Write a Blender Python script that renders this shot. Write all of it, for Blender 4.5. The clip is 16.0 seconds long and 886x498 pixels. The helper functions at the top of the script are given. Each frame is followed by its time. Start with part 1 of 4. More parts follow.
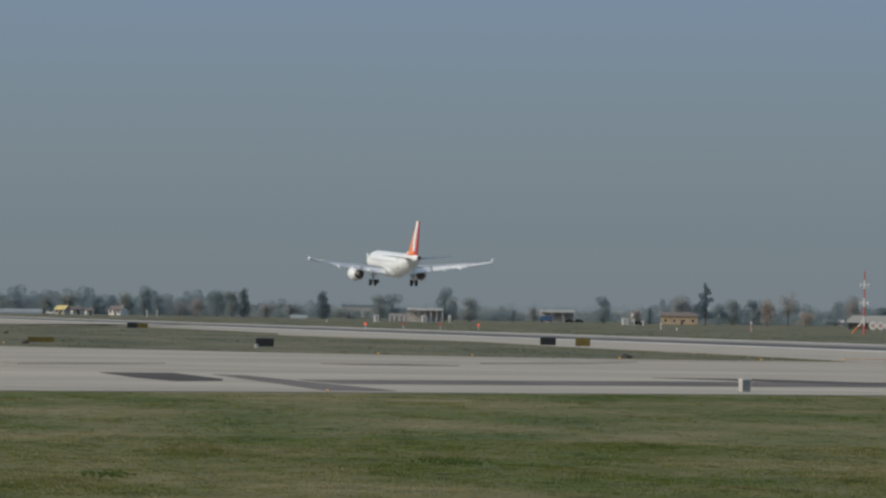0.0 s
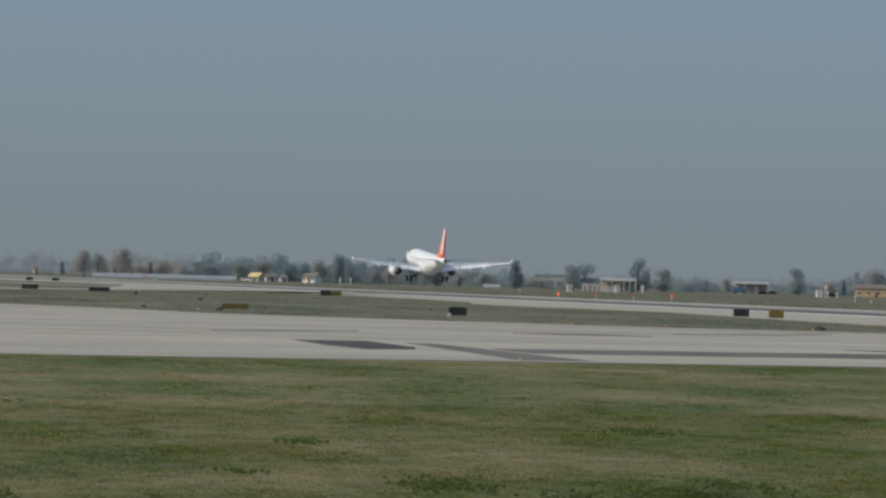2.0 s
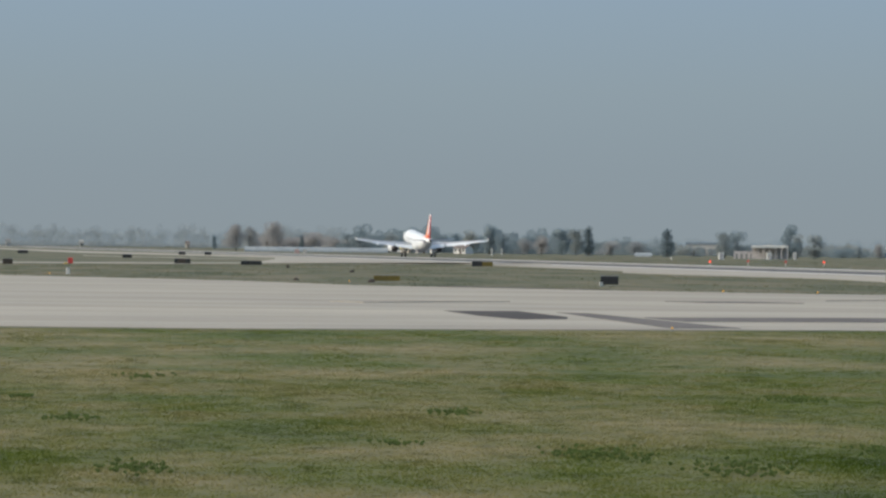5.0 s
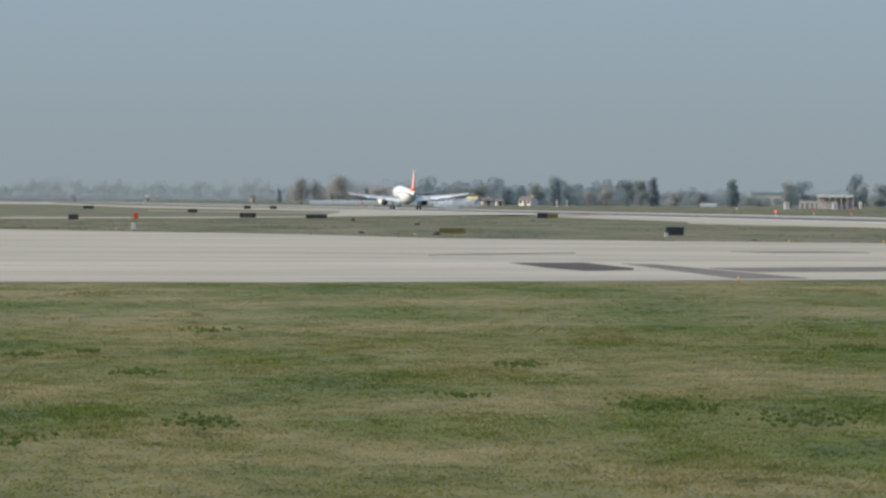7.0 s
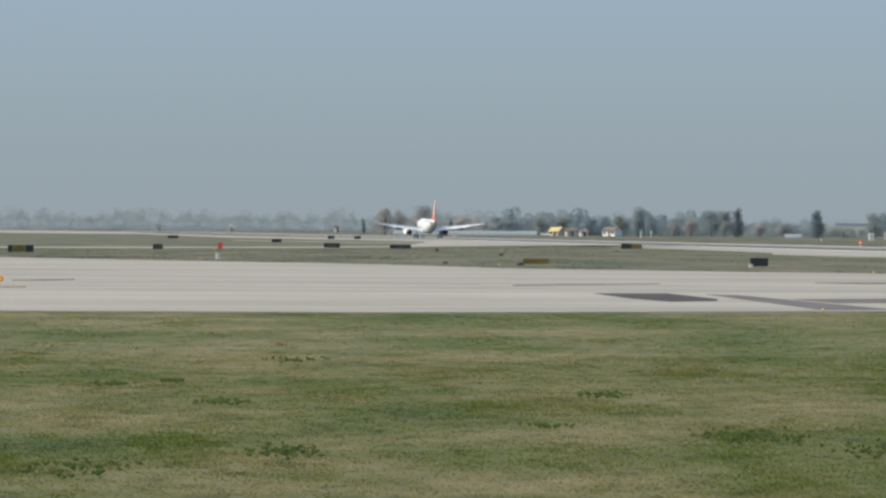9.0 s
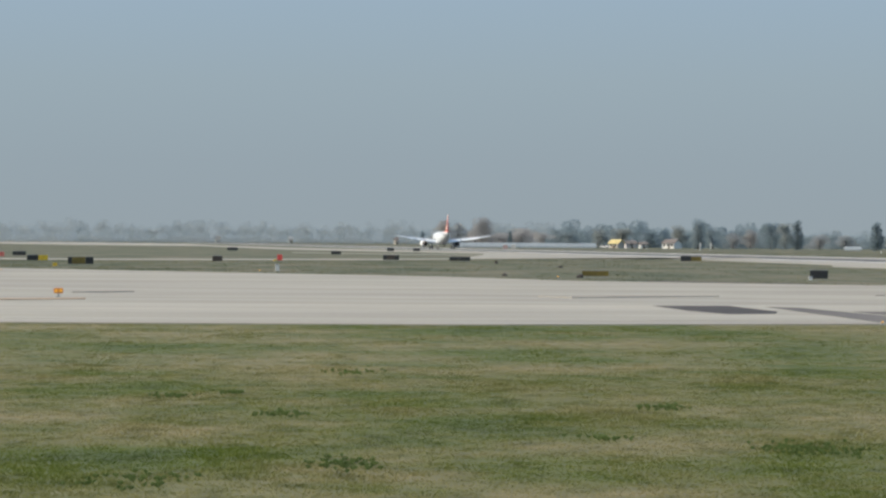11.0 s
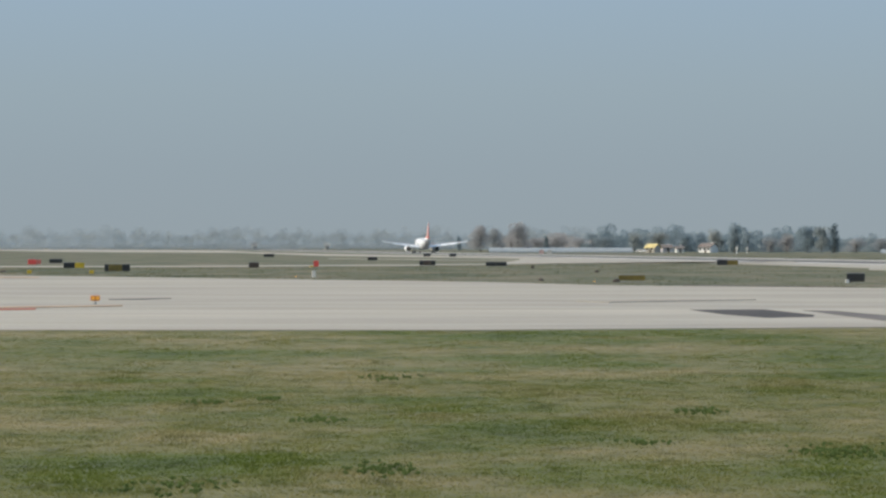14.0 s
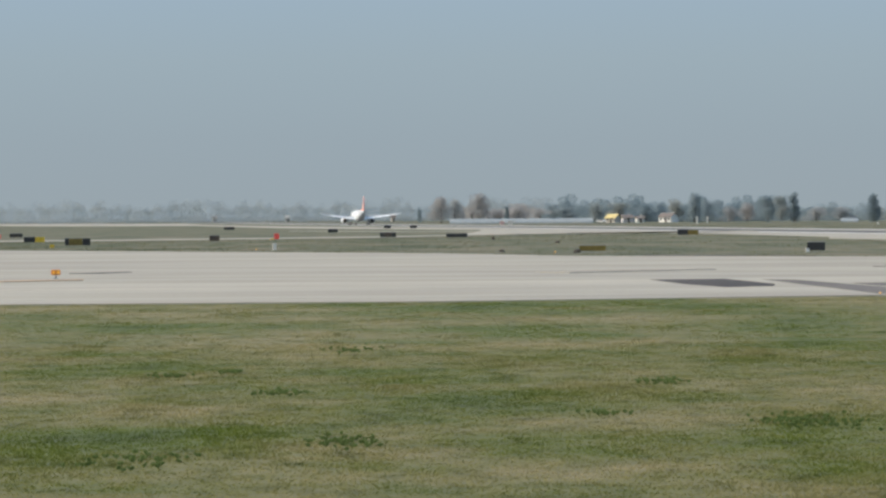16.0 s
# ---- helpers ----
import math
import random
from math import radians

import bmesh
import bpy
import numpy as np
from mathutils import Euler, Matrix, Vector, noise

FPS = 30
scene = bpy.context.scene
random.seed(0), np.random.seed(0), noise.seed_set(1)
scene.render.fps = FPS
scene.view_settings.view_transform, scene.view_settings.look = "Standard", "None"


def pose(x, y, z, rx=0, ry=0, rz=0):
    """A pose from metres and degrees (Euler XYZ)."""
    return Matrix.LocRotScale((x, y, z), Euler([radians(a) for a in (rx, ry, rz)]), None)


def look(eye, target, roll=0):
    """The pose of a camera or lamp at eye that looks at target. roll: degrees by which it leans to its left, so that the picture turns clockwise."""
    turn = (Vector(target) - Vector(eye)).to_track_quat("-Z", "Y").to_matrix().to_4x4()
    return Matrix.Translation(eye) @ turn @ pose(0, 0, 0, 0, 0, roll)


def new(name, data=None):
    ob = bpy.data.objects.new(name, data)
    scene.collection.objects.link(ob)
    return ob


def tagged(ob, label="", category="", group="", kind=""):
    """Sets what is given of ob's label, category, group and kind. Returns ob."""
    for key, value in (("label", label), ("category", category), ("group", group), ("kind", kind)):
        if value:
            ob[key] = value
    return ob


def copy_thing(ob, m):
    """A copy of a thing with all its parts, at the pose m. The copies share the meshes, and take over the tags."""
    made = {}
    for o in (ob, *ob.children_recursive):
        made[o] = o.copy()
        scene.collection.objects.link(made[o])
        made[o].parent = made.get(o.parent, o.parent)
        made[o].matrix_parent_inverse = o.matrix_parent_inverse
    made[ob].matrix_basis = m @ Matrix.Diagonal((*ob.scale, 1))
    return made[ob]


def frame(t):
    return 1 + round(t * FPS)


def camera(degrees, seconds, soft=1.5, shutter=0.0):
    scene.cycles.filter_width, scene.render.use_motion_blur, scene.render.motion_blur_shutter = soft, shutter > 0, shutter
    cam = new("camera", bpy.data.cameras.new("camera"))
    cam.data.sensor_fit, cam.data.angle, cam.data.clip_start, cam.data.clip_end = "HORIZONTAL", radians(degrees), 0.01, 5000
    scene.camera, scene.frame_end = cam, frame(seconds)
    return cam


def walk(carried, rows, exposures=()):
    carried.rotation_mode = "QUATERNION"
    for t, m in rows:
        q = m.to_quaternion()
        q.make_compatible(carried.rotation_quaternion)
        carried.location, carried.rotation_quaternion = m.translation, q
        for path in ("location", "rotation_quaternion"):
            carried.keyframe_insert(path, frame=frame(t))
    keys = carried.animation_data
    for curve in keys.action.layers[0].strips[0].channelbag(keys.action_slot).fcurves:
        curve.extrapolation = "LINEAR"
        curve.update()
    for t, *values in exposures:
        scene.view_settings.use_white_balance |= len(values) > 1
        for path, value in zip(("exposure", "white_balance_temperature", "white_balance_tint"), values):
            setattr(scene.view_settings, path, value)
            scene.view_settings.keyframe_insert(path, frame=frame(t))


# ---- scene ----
EYE = (0.0, 0.0, 3.2)
LOOKS = [  # seconds, bearing to the right of +y, tilt up, lean
    (0.0, 7.948, 0.93, 0.905), (0.5, 7.332, 0.664, 1.074), (1.0, 6.463, 0.542, 1.307), (1.5, 5.595, 0.562, 1.394),
    (2.0, 5.155, 0.434, 1.405), (2.5, 4.836, 0.579, 1.221), (3.0, 4.422, 0.293, 1.246), (3.5, 3.621, 0.027, 0.78),
    (3.7, 3.369, -0.042, 0.742), (5.8, 2.498, -0.039, 0.501), (6.0, 2.22, -0.275, 0.409), (6.5, 2.161, -0.395, 0.198),
    (7.0, 2.035, -0.734, 0.203), (7.5, 1.908, -0.429, 0.296), (8.0, 0.927, -0.543, 0.118), (8.5, 0.774, -0.347, 0.341),
    (9.0, 0.818, -0.3, 0.32), (9.2, 0.718, -0.319, 0.186), (11.3, -0.071, -0.117, 0.384), (11.5, 0.097, -0.266, 0.369),
    (12.0, -0.055, 0.117, 0.211), (12.5, -0.414, 0.188, 0.204), (13.0, -0.113, -0.026, 0.03), (13.5, -0.114, -0.226, 0.264),
    (14.0, -0.568, -0.052, 0.013), (14.5, -0.724, -0.073, -0.114), (15.0, -0.294, -0.414, -0.102),
    (15.5, -0.018, -0.41, -0.341), (16.0, 0.001, -0.466, -0.4)]


def aim(yaw, tilt, lean):
    a, b = radians(yaw), radians(tilt)
    way = Vector((math.sin(a) * math.cos(b), math.cos(a) * math.cos(b), math.sin(b)))
    return look(EYE, Vector(EYE) + 100 * way, lean)


cam = camera(12.785, 16.0, soft=2.5)
walk(cam, [(t, aim(a, b, c)) for t, a, b, c in LOOKS],
     exposures=[(0.0, -0.12), (1.0, 0.02), (2.0, 0.02), (3.0, 0.06), (3.5, 0.22), (6.0, 0.44), (7.0, 0.53), (7.5, 0.52), (8.0, 0.60), (8.5, 0.65), (9.0, 0.63), (11.5, 0.62), (12.0, 0.56), (12.5, 0.63), (13.0, 0.66), (14.0, 0.60), (16.0, 0.68)])

# world and sun
SUN_EL, SUN_AZ = 31.0, -98.0  # degrees; bearing clockwise from +y
world = bpy.data.worlds.new("world")
scene.world = world
world.use_nodes = True
wn, wl = world.node_tree.nodes, world.node_tree.links
sky = wn.new("ShaderNodeTexSky")
sky.sky_type, sky.sun_disc = "NISHITA", False
sky.sun_elevation, sky.sun_rotation = radians(SUN_EL), radians(SUN_AZ)
sky.dust_density, sky.air_density = 3.0, 1.5
wl.new(sky.outputs[0], wn["Background"].inputs[0])
wn["Background"].inputs[1].default_value = 0.14
sun = new("sun", bpy.data.lights.new("sun", "SUN"))
sun.data.energy, sun.data.angle, sun.data.color = 1.75, radians(0.8), (1.0, 0.93, 0.82)
_a, _e = radians(SUN_AZ), radians(SUN_EL)
_from = Vector((math.sin(_a) * math.cos(_e), math.cos(_a) * math.cos(_e), math.sin(_e)))
sun.matrix_world = look(_from * 100, (0, 0, 0))


# ---- materials ----
def material(name, rough=0.8, metal=0.0):
    m = bpy.data.materials.new(name)
    m.use_nodes = True
    b = m.node_tree.nodes["Principled BSDF"]
    b.inputs["Roughness"].default_value, b.inputs["Metallic"].default_value = rough, metal
    return m, m.node_tree.nodes, m.node_tree.links, b


def coords(n, l, scale=(1, 1, 1), turn=0.0, kind="Object"):
    tc, mp = n.new("ShaderNodeTexCoord"), n.new("ShaderNodeMapping")
    mp.inputs["Scale"].default_value = scale
    mp.inputs["Rotation"].default_value = (0, 0, radians(turn))
    l.new(tc.outputs[kind], mp.inputs[0])
    return mp.outputs[0]


def noise_tex(n, l, vec, scale, detail=4.0, rough=0.55):
    t = n.new("ShaderNodeTexNoise")
    t.inputs["Scale"].default_value, t.inputs["Detail"].default_value, t.inputs["Roughness"].default_value = scale, detail, rough
    l.new(vec, t.inputs["Vector"])
    return t.outputs["Fac"]


def ramp(n, l, fac, stops):
    r = n.new("ShaderNodeValToRGB")
    while len(r.color_ramp.elements) < len(stops):
        r.color_ramp.elements.new(0.5)
    for e, (p, c) in zip(r.color_ramp.elements, stops):
        e.position, e.color = p, (*c, 1)
    l.new(fac, r.inputs[0])
    return r.outputs[0]


def mix(n, l, fac, a, b, mode="MIX"):
    m = n.new("ShaderNodeMix")
    m.data_type, m.blend_type = "RGBA", mode
    for sock, v in ((0, fac), (6, a), (7, b)):
        if isinstance(v, (int, float)):
            m.inputs[sock].default_value = v
        elif isinstance(v, tuple):
            m.inputs[sock].default_value = (*v, 1)
        else:
            l.new(v, m.inputs[sock])
    return m.outputs[2]


def bump(n, l, b, height, strength, dist):
    u = n.new("ShaderNodeBump")
    u.inputs["Strength"].default_value, u.inputs["Distance"].default_value = strength, dist
    l.new(height, u.inputs["Height"])
    l.new(u.outputs[0], b.inputs["Normal"])


def simple(name, colour, rough=0.6, metal=0.0, wear=0.18, scale=1.5):
    """Paint, plaster or metal with broad stains and fine grain."""
    m, n, l, b = material(name, rough, metal)
    v = coords(n, l)
    lo = tuple(c * (1 - wear) for c in colour)
    hi = tuple(min(1.0, c * (1 + wear * 0.6)) for c in colour)
    c1 = ramp(n, l, noise_tex(n, l, v, scale), [(0.35, lo), (0.65, hi)])
    c2 = ramp(n, l, noise_tex(n, l, v, scale * 14, 2.0), [(0.3, (0.88, 0.88, 0.88)), (0.7, (1, 1, 1))])
    l.new(mix(n, l, 1.0, c1, c2, "MULTIPLY"), b.inputs["Base Color"])
    bump(n, l, b, noise_tex(n, l, v, scale * 20, 2.0), 0.15, 0.01)
    return m


def turf_colour(n, l):
    """The turf's colour by place: green and straw patches near by, duller with painted haze beyond the apron."""
    g = n.new("ShaderNodeNewGeometry")
    mp = n.new("ShaderNodeMapping")
    mp.inputs["Scale"].default_value = (0.5, 0.30, 0.0)
    mp.inputs["Rotation"].default_value = (0, 0, radians(3))
    l.new(g.outputs["Position"], mp.inputs[0])
    s = n.new("ShaderNodeSeparateXYZ")
    l.new(g.outputs["Position"], s.inputs[0])
    broad = noise_tex(n, l, mp.outputs[0], 0.13, 3.0, 0.6)
    patch = noise_tex(n, l, mp.outputs[0], 0.42, 5.0, 0.64)
    lean = n.new("ShaderNodeMapRange")  # the turf grows drier towards -x
    for k, v in (("From Min", 12.0), ("From Max", -12.0), ("To Min", -0.03), ("To Max", 0.03)):
        lean.inputs[k].default_value = v
    l.new(s.outputs["X"], lean.inputs[0])
    add = n.new("ShaderNodeMath")
    l.new(broad, add.inputs[0])
    l.new(lean.outputs[0], add.inputs[1])
    green = ramp(n, l, patch, [(0.34, (0.060, 0.092, 0.014)), (0.47, (0.104, 0.134, 0.024)), (0.60, (0.145, 0.150, 0.050)), (0.72, (0.200, 0.180, 0.084))])
    straw = ramp(n, l, patch, [(0.32, (0.112, 0.134, 0.038)), (0.46, (0.188, 0.180, 0.078)), (0.62, (0.262, 0.230, 0.128))])
    near = mix(n, l, ramp(n, l, add.outputs[0], [(0.40, (0, 0, 0)), (0.58, (1, 1, 1))]), green, straw)
    wide = n.new("ShaderNodeMapping")
    wide.inputs["Scale"].default_value = (0.08, 0.02, 0.0)
    l.new(g.outputs["Position"], wide.inputs[0])
    # Haze over the far field is put into this duller, mottled turf colour.
    hazed_turf = ramp(n, l, noise_tex(n, l, wide.outputs[0], 1.0, 5.0, 0.65), [(0.34, (0.066, 0.080, 0.036)), (0.5, (0.122, 0.126, 0.070)), (0.64, (0.190, 0.168, 0.108))])
    far = n.new("ShaderNodeMapRange")
    far.inputs["From Min"].default_value, far.inputs["From Max"].default_value = 170.0, 240.0
    l.new(s.outputs["Y"], far.inputs[0])
    fleck = n.new("ShaderNodeMapping")
    fleck.inputs["Scale"].default_value = (1.3, 0.55, 0.0)
    l.new(g.outputs["Position"], fleck.inputs[0])
    tone = ramp(n, l, noise_tex(n, l, fleck.outputs[0], 1.0, 6.0, 0.68), [(0.34, (0.55, 0.58, 0.46)), (0.47, (0.88, 0.89, 0.80)), (0.62, (1.04, 1.01, 1.0))])
    return mix(n, l, far.outputs[0], mix(n, l, 1.0, near, tone, "MULTIPLY"), hazed_turf)


def grass_material():
    m, n, l, b = material("mown grass", 0.95)
    fine = noise_tex(n, l, coords(n, l), 7.0, 3.0, 0.7)
    l.new(mix(n, l, 1.0, turf_colour(n, l), ramp(n, l, fine, [(0.28, (0.76, 0.76, 0.73)), (0.7, (0.86, 0.85, 0.83))]), "MULTIPLY"), b.inputs["Base Color"])
    bump(n, l, b, fine, 0.15, 0.04)
    return m


def tuft_material():
    m, n, l, b = material("grass blades", 0.9)
    g = n.new("ShaderNodeNewGeometry")
    c = ramp(n, l, g.outputs["Random Per Island"], [(0.0, (1.30, 1.30, 1.20)), (0.5, (1.42, 1.40, 1.30)), (1.0, (1.56, 1.50, 1.40))])
    l.new(mix(n, l, 1.0, turf_colour(n, l), c, "MULTIPLY"), b.inputs["Base Color"])
    tr = n.new("ShaderNodeBsdfTranslucent")
    ms = n.new("ShaderNodeMixShader")
    ms.inputs[0].default_value = 0.5
    l.new(b.inputs["Base Color"].links[0].from_socket, tr.inputs[0])
    l.new(b.outputs[0], ms.inputs[1])
    l.new(tr.outputs[0], ms.inputs[2])
    l.new(ms.outputs[0], n["Material Output"].inputs[0])
    return m


def concrete_material(name, k):
    m, n, l, b = material(name, 0.85)
    v = coords(n, l)
    long = coords(n, l, (0.02, 0.07, 1.0), 4.0)
    stain = noise_tex(n, l, long, 1.0, 5.0, 0.6)
    blot = noise_tex(n, l, coords(n, l, (0.05, 0.12, 1.0)), 1.0, 4.0, 0.6)
    grain = noise_tex(n, l, v, 3.0, 4.0, 0.7)
    c = ramp(n, l, stain, [(0.28, (0.312 * k, 0.291 * k, 0.243 * k)), (0.45, (0.364 * k, 0.339 * k, 0.282 * k)), (0.65, (0.408 * k, 0.380 * k, 0.312 * k))])
    streak = noise_tex(n, l, coords(n, l, (0.012, 0.22, 1.0), 3.0), 1.0, 3.0, 0.55)
    c = mix(n, l, 1.0, c, ramp(n, l, streak, [(0.32, (0.90, 0.90, 0.91)), (0.5, (1, 1, 1)), (0.72, (1.06, 1.06, 1.04))]), "MULTIPLY")
    c = mix(n, l, 1.0, c, ramp(n, l, blot, [(0.35, (0.86, 0.85, 0.84)), (0.6, (1, 1, 1))]), "MULTIPLY")
    c = mix(n, l, 1.0, c, ramp(n, l, grain, [(0.3, (0.9, 0.9, 0.9)), (0.7, (1.04, 1.04, 1.04))]), "MULTIPLY")
    l.new(c, b.inputs["Base Color"])
    bump(n, l, b, grain, 0.3, 0.02)
    return m


def asphalt_material(name, dark, light):
    m, n, l, b = material(name, 0.9)
    v = coords(n, l)
    long = noise_tex(n, l, coords(n, l, (0.25, 0.03, 1.0), 6.0), 1.0, 4.0)
    grain = noise_tex(n, l, v, 4.0, 4.0, 0.7)
    c = ramp(n, l, long, [(0.3, dark), (0.7, light)])
    l.new(mix(n, l, 1.0, c, ramp(n, l, grain, [(0.3, (0.8, 0.8, 0.8)), (0.7, (1.1, 1.1, 1.1))]), "MULTIPLY"), b.inputs["Base Color"])
    bump(n, l, b, grain, 0.4, 0.02)
    return m


def leaf_material(name, dark, mid, light, haze_sheen):
    m, n, l, b = material(name, 0.9)
    g = n.new("ShaderNodeNewGeometry")
    oi = n.new("ShaderNodeObjectInfo")
    c = ramp(n, l, g.outputs["Random Per Island"], [(0.0, dark), (0.5, mid), (1.0, light)])
    t = ramp(n, l, oi.outputs["Random"], [(0.0, (0.86, 0.95, 1.0)), (0.6, (1.0, 1.0, 1.0)), (1.0, (1.18, 1.02, 0.88))])
    l.new(mix(n, l, 1.0, c, t, "MULTIPLY"), b.inputs["Base Color"])
    tr = n.new("ShaderNodeBsdfTranslucent")
    ms = n.new("ShaderNodeMixShader")
    ms.inputs[0].default_value = 0.5
    l.new(b.inputs["Base Color"].links[0].from_socket, tr.inputs[0])
    l.new(b.outputs[0], ms.inputs[1])
    l.new(tr.outputs[0], ms.inputs[2])
    l.new(ms.outputs[0], n["Material Output"].inputs[0])
    # Blue-tinted sheen brightens the far leaves in place of haze.
    b.inputs["Sheen Weight"].default_value = haze_sheen
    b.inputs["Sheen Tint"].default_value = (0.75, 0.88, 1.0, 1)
    b.inputs["Sheen Roughness"].default_value = 0.6
    return m


def glow_material(name, colour, strength):
    m, n, l, b = material(name, 0.4)
    b.inputs["Base Color"].default_value = (*colour, 1)
    b.inputs["Emission Color"].default_value = (*colour, 1)
    b.inputs["Emission Strength"].default_value = strength
    return m


def haze_sky_material():
    m = bpy.data.materials.new("hazy sky")
    m.use_nodes = True
    n, l = m.node_tree.nodes, m.node_tree.links
    n.remove(n["Principled BSDF"])
    e = n.new("ShaderNodeEmission")
    s = n.new("ShaderNodeSeparateXYZ")
    tc = n.new("ShaderNodeTexCoord")
    l.new(tc.outputs["Object"], s.inputs[0])
    mr = n.new("ShaderNodeMapRange")
    mr.inputs["From Max"].default_value = 380.0
    l.new(s.outputs["Z"], mr.inputs[0])
    c = ramp(n, l, mr.outputs[0], [(0.0, (0.196, 0.233, 0.256)), (0.25, (0.198, 0.242, 0.272)), (0.5, (0.207, 0.261, 0.297)), (0.75, (0.209, 0.276, 0.335)), (1.0, (0.205, 0.284, 0.378))])
    l.new(c, e.inputs[0])
    l.new(e.outputs[0], n["Material Output"].inputs[0])
    return m


def smoke_material():
    m = bpy.data.materials.new("thin tyre smoke")
    m.use_nodes = True
    n, l = m.node_tree.nodes, m.node_tree.links
    n.remove(n["Principled BSDF"])
    d, tp, ms = n.new("ShaderNodeBsdfDiffuse"), n.new("ShaderNodeBsdfTransparent"), n.new("ShaderNodeMixShader")
    d.inputs[0].default_value = (0.60, 0.69, 0.78, 1)
    wisps = noise_tex(n, l, coords(n, l), 0.7, 3.0)
    r = ramp(n, l, wisps, [(0.35, (0.10, 0.10, 0.10)), (0.7, (0.36, 0.36, 0.36))])
    l.new(r, ms.inputs[0])
    l.new(tp.outputs[0], ms.inputs[1])
    l.new(d.outputs[0], ms.inputs[2])
    l.new(ms.outputs[0], n["Material Output"].inputs[0])
    return m


SMOKE = smoke_material()
GRASS = grass_material()
CONCRETE = concrete_material("weathered concrete paving", 1.0)
CONCRETE_PALE = concrete_material("pale clean concrete lane", 1.09)
ASPHALT = asphalt_material("old asphalt", (0.034, 0.029, 0.027), (0.068, 0.057, 0.053))
ASPHALT_GREY = asphalt_material("worn grey asphalt", (0.090, 0.082, 0.076), (0.150, 0.136, 0.124))
STAIN = asphalt_material("brown-stained concrete", (0.28, 0.256, 0.21), (0.36, 0.335, 0.28))
RUBBER = asphalt_material("runway asphalt with rubber", (0.055, 0.056, 0.058), (0.11, 0.110, 0.110))
RUNWAY = asphalt_material("worn pale runway asphalt", (0.24, 0.228, 0.20), (0.34, 0.322, 0.28))
BLACK = simple("black sign face", (0.018, 0.020, 0.022), 0.5, wear=0.3)
OLIVE = simple("dull yellow sign back", (0.150, 0.115, 0.020), 0.6, wear=0.3)
YELLOW = simple("yellow sign face", (0.62, 0.44, 0.03), 0.5)
BROWN = simple("dark brown sign face", (0.060, 0.045, 0.035), 0.6, wear=0.3)
RED = simple("red panel", (0.76, 0.085, 0.07), 0.5)
BLUSH = simple("faded pink paint", (0.55, 0.38, 0.35), 0.7)
SALMON = simple("faded red panel", (0.62, 0.16, 0.13), 0.6)
WHITE = simple("white paint", (0.74, 0.74, 0.71), 0.5, wear=0.12)
GREY = simple("grey steel", (0.28, 0.29, 0.29), 0.5, 0.3)
DARK = simple("dark rubber", (0.022, 0.022, 0.023), 0.8)
ORANGE = simple("orange paint", (0.70, 0.24, 0.03), 0.5)
PLASTER = simple("ochre plaster", (0.56, 0.41, 0.26), 0.85, scale=0.6)
CREAM = simple("cream plaster", (0.50, 0.46, 0.40), 0.85, scale=0.6)
# Haze over the far sheds and walls is put into this pale pink.
PINK = simple("haze-paled pink plaster", (0.56, 0.53, 0.53), 0.85, scale=0.6)
LEMON = simple("yellow roof sheet", (0.62, 0.52, 0.24), 0.85, scale=0.6)
ROOF = simple("weathered roof tiles", (0.19, 0.165, 0.15), 0.9, scale=0.8)
ROOF_RED = simple("red roof tiles", (0.32, 0.17, 0.13), 0.9, scale=0.8)
# The warehouse roof's colour is paled in place of haze.
SLATE = simple("haze-paled blue-grey roof sheet", (0.27, 0.33, 0.38), 0.6)
HALL_ROOF = simple("dull grey-brown roof sheet", (0.34, 0.33, 0.30), 0.6)
SHEET = simple("pale sheet roofing", (0.50, 0.49, 0.46), 0.5, wear=0.15)
GLASSHOUSE = simple("milky greenhouse film", (0.31, 0.35, 0.365), 0.6)
BLUE = simple("blue tarpaulin", (0.06, 0.13, 0.26), 0.6)
CABIN_GLASS = simple("dull grey cabin glass", (0.46, 0.47, 0.49), 0.3, wear=0.1)
WINDOW = simple("dark window glass", (0.03, 0.035, 0.045), 0.15, wear=0.1)
BARK = simple("grey bark", (0.11, 0.095, 0.08), 0.95, scale=3)
LINE_RED = simple("red surface paint", (0.55, 0.13, 0.08), 0.8, wear=0.35, scale=0.3)
LINE_ORANGE = simple("worn orange surface paint", (0.52, 0.37, 0.24), 0.8, wear=0.35, scale=0.3)
LINE_WHITE = simple("worn white surface paint", (0.62, 0.61, 0.57), 0.8, wear=0.25, scale=0.3)
RED_GLOW = glow_material("lit red lamp", (1.0, 0.10, 0.05), 0.6)
AMBER = glow_material("lit amber lamp", (0.9, 0.45, 0.05), 0.1)
# Haze over the far trees is put into these pale, bluish leaf colours.
HAZED_LEAF = leaf_material("hazed green leaves", (0.232, 0.288, 0.310), (0.252, 0.308, 0.324), (0.282, 0.326, 0.328), 1.0)
HAZED_DARK = leaf_material("hazed dark conifer needles", (0.145, 0.190, 0.205), (0.160, 0.205, 0.214), (0.176, 0.218, 0.22), 1.0)
HAZED_RUST = leaf_material("hazed rusty autumn leaves", (0.375, 0.372, 0.362), (0.41, 0.385, 0.365), (0.45, 0.40, 0.36), 1.0)
HAZED_FAR = leaf_material("hazed blue-grey woodland leaves", (0.265, 0.343, 0.405), (0.285, 0.36, 0.415), (0.310, 0.37, 0.41), 0.6)
WEED = leaf_material("broad weed leaves", (0.115, 0.165, 0.045), (0.14, 0.19, 0.055), (0.17, 0.215, 0.07), 0.0)
TUFT = tuft_material()


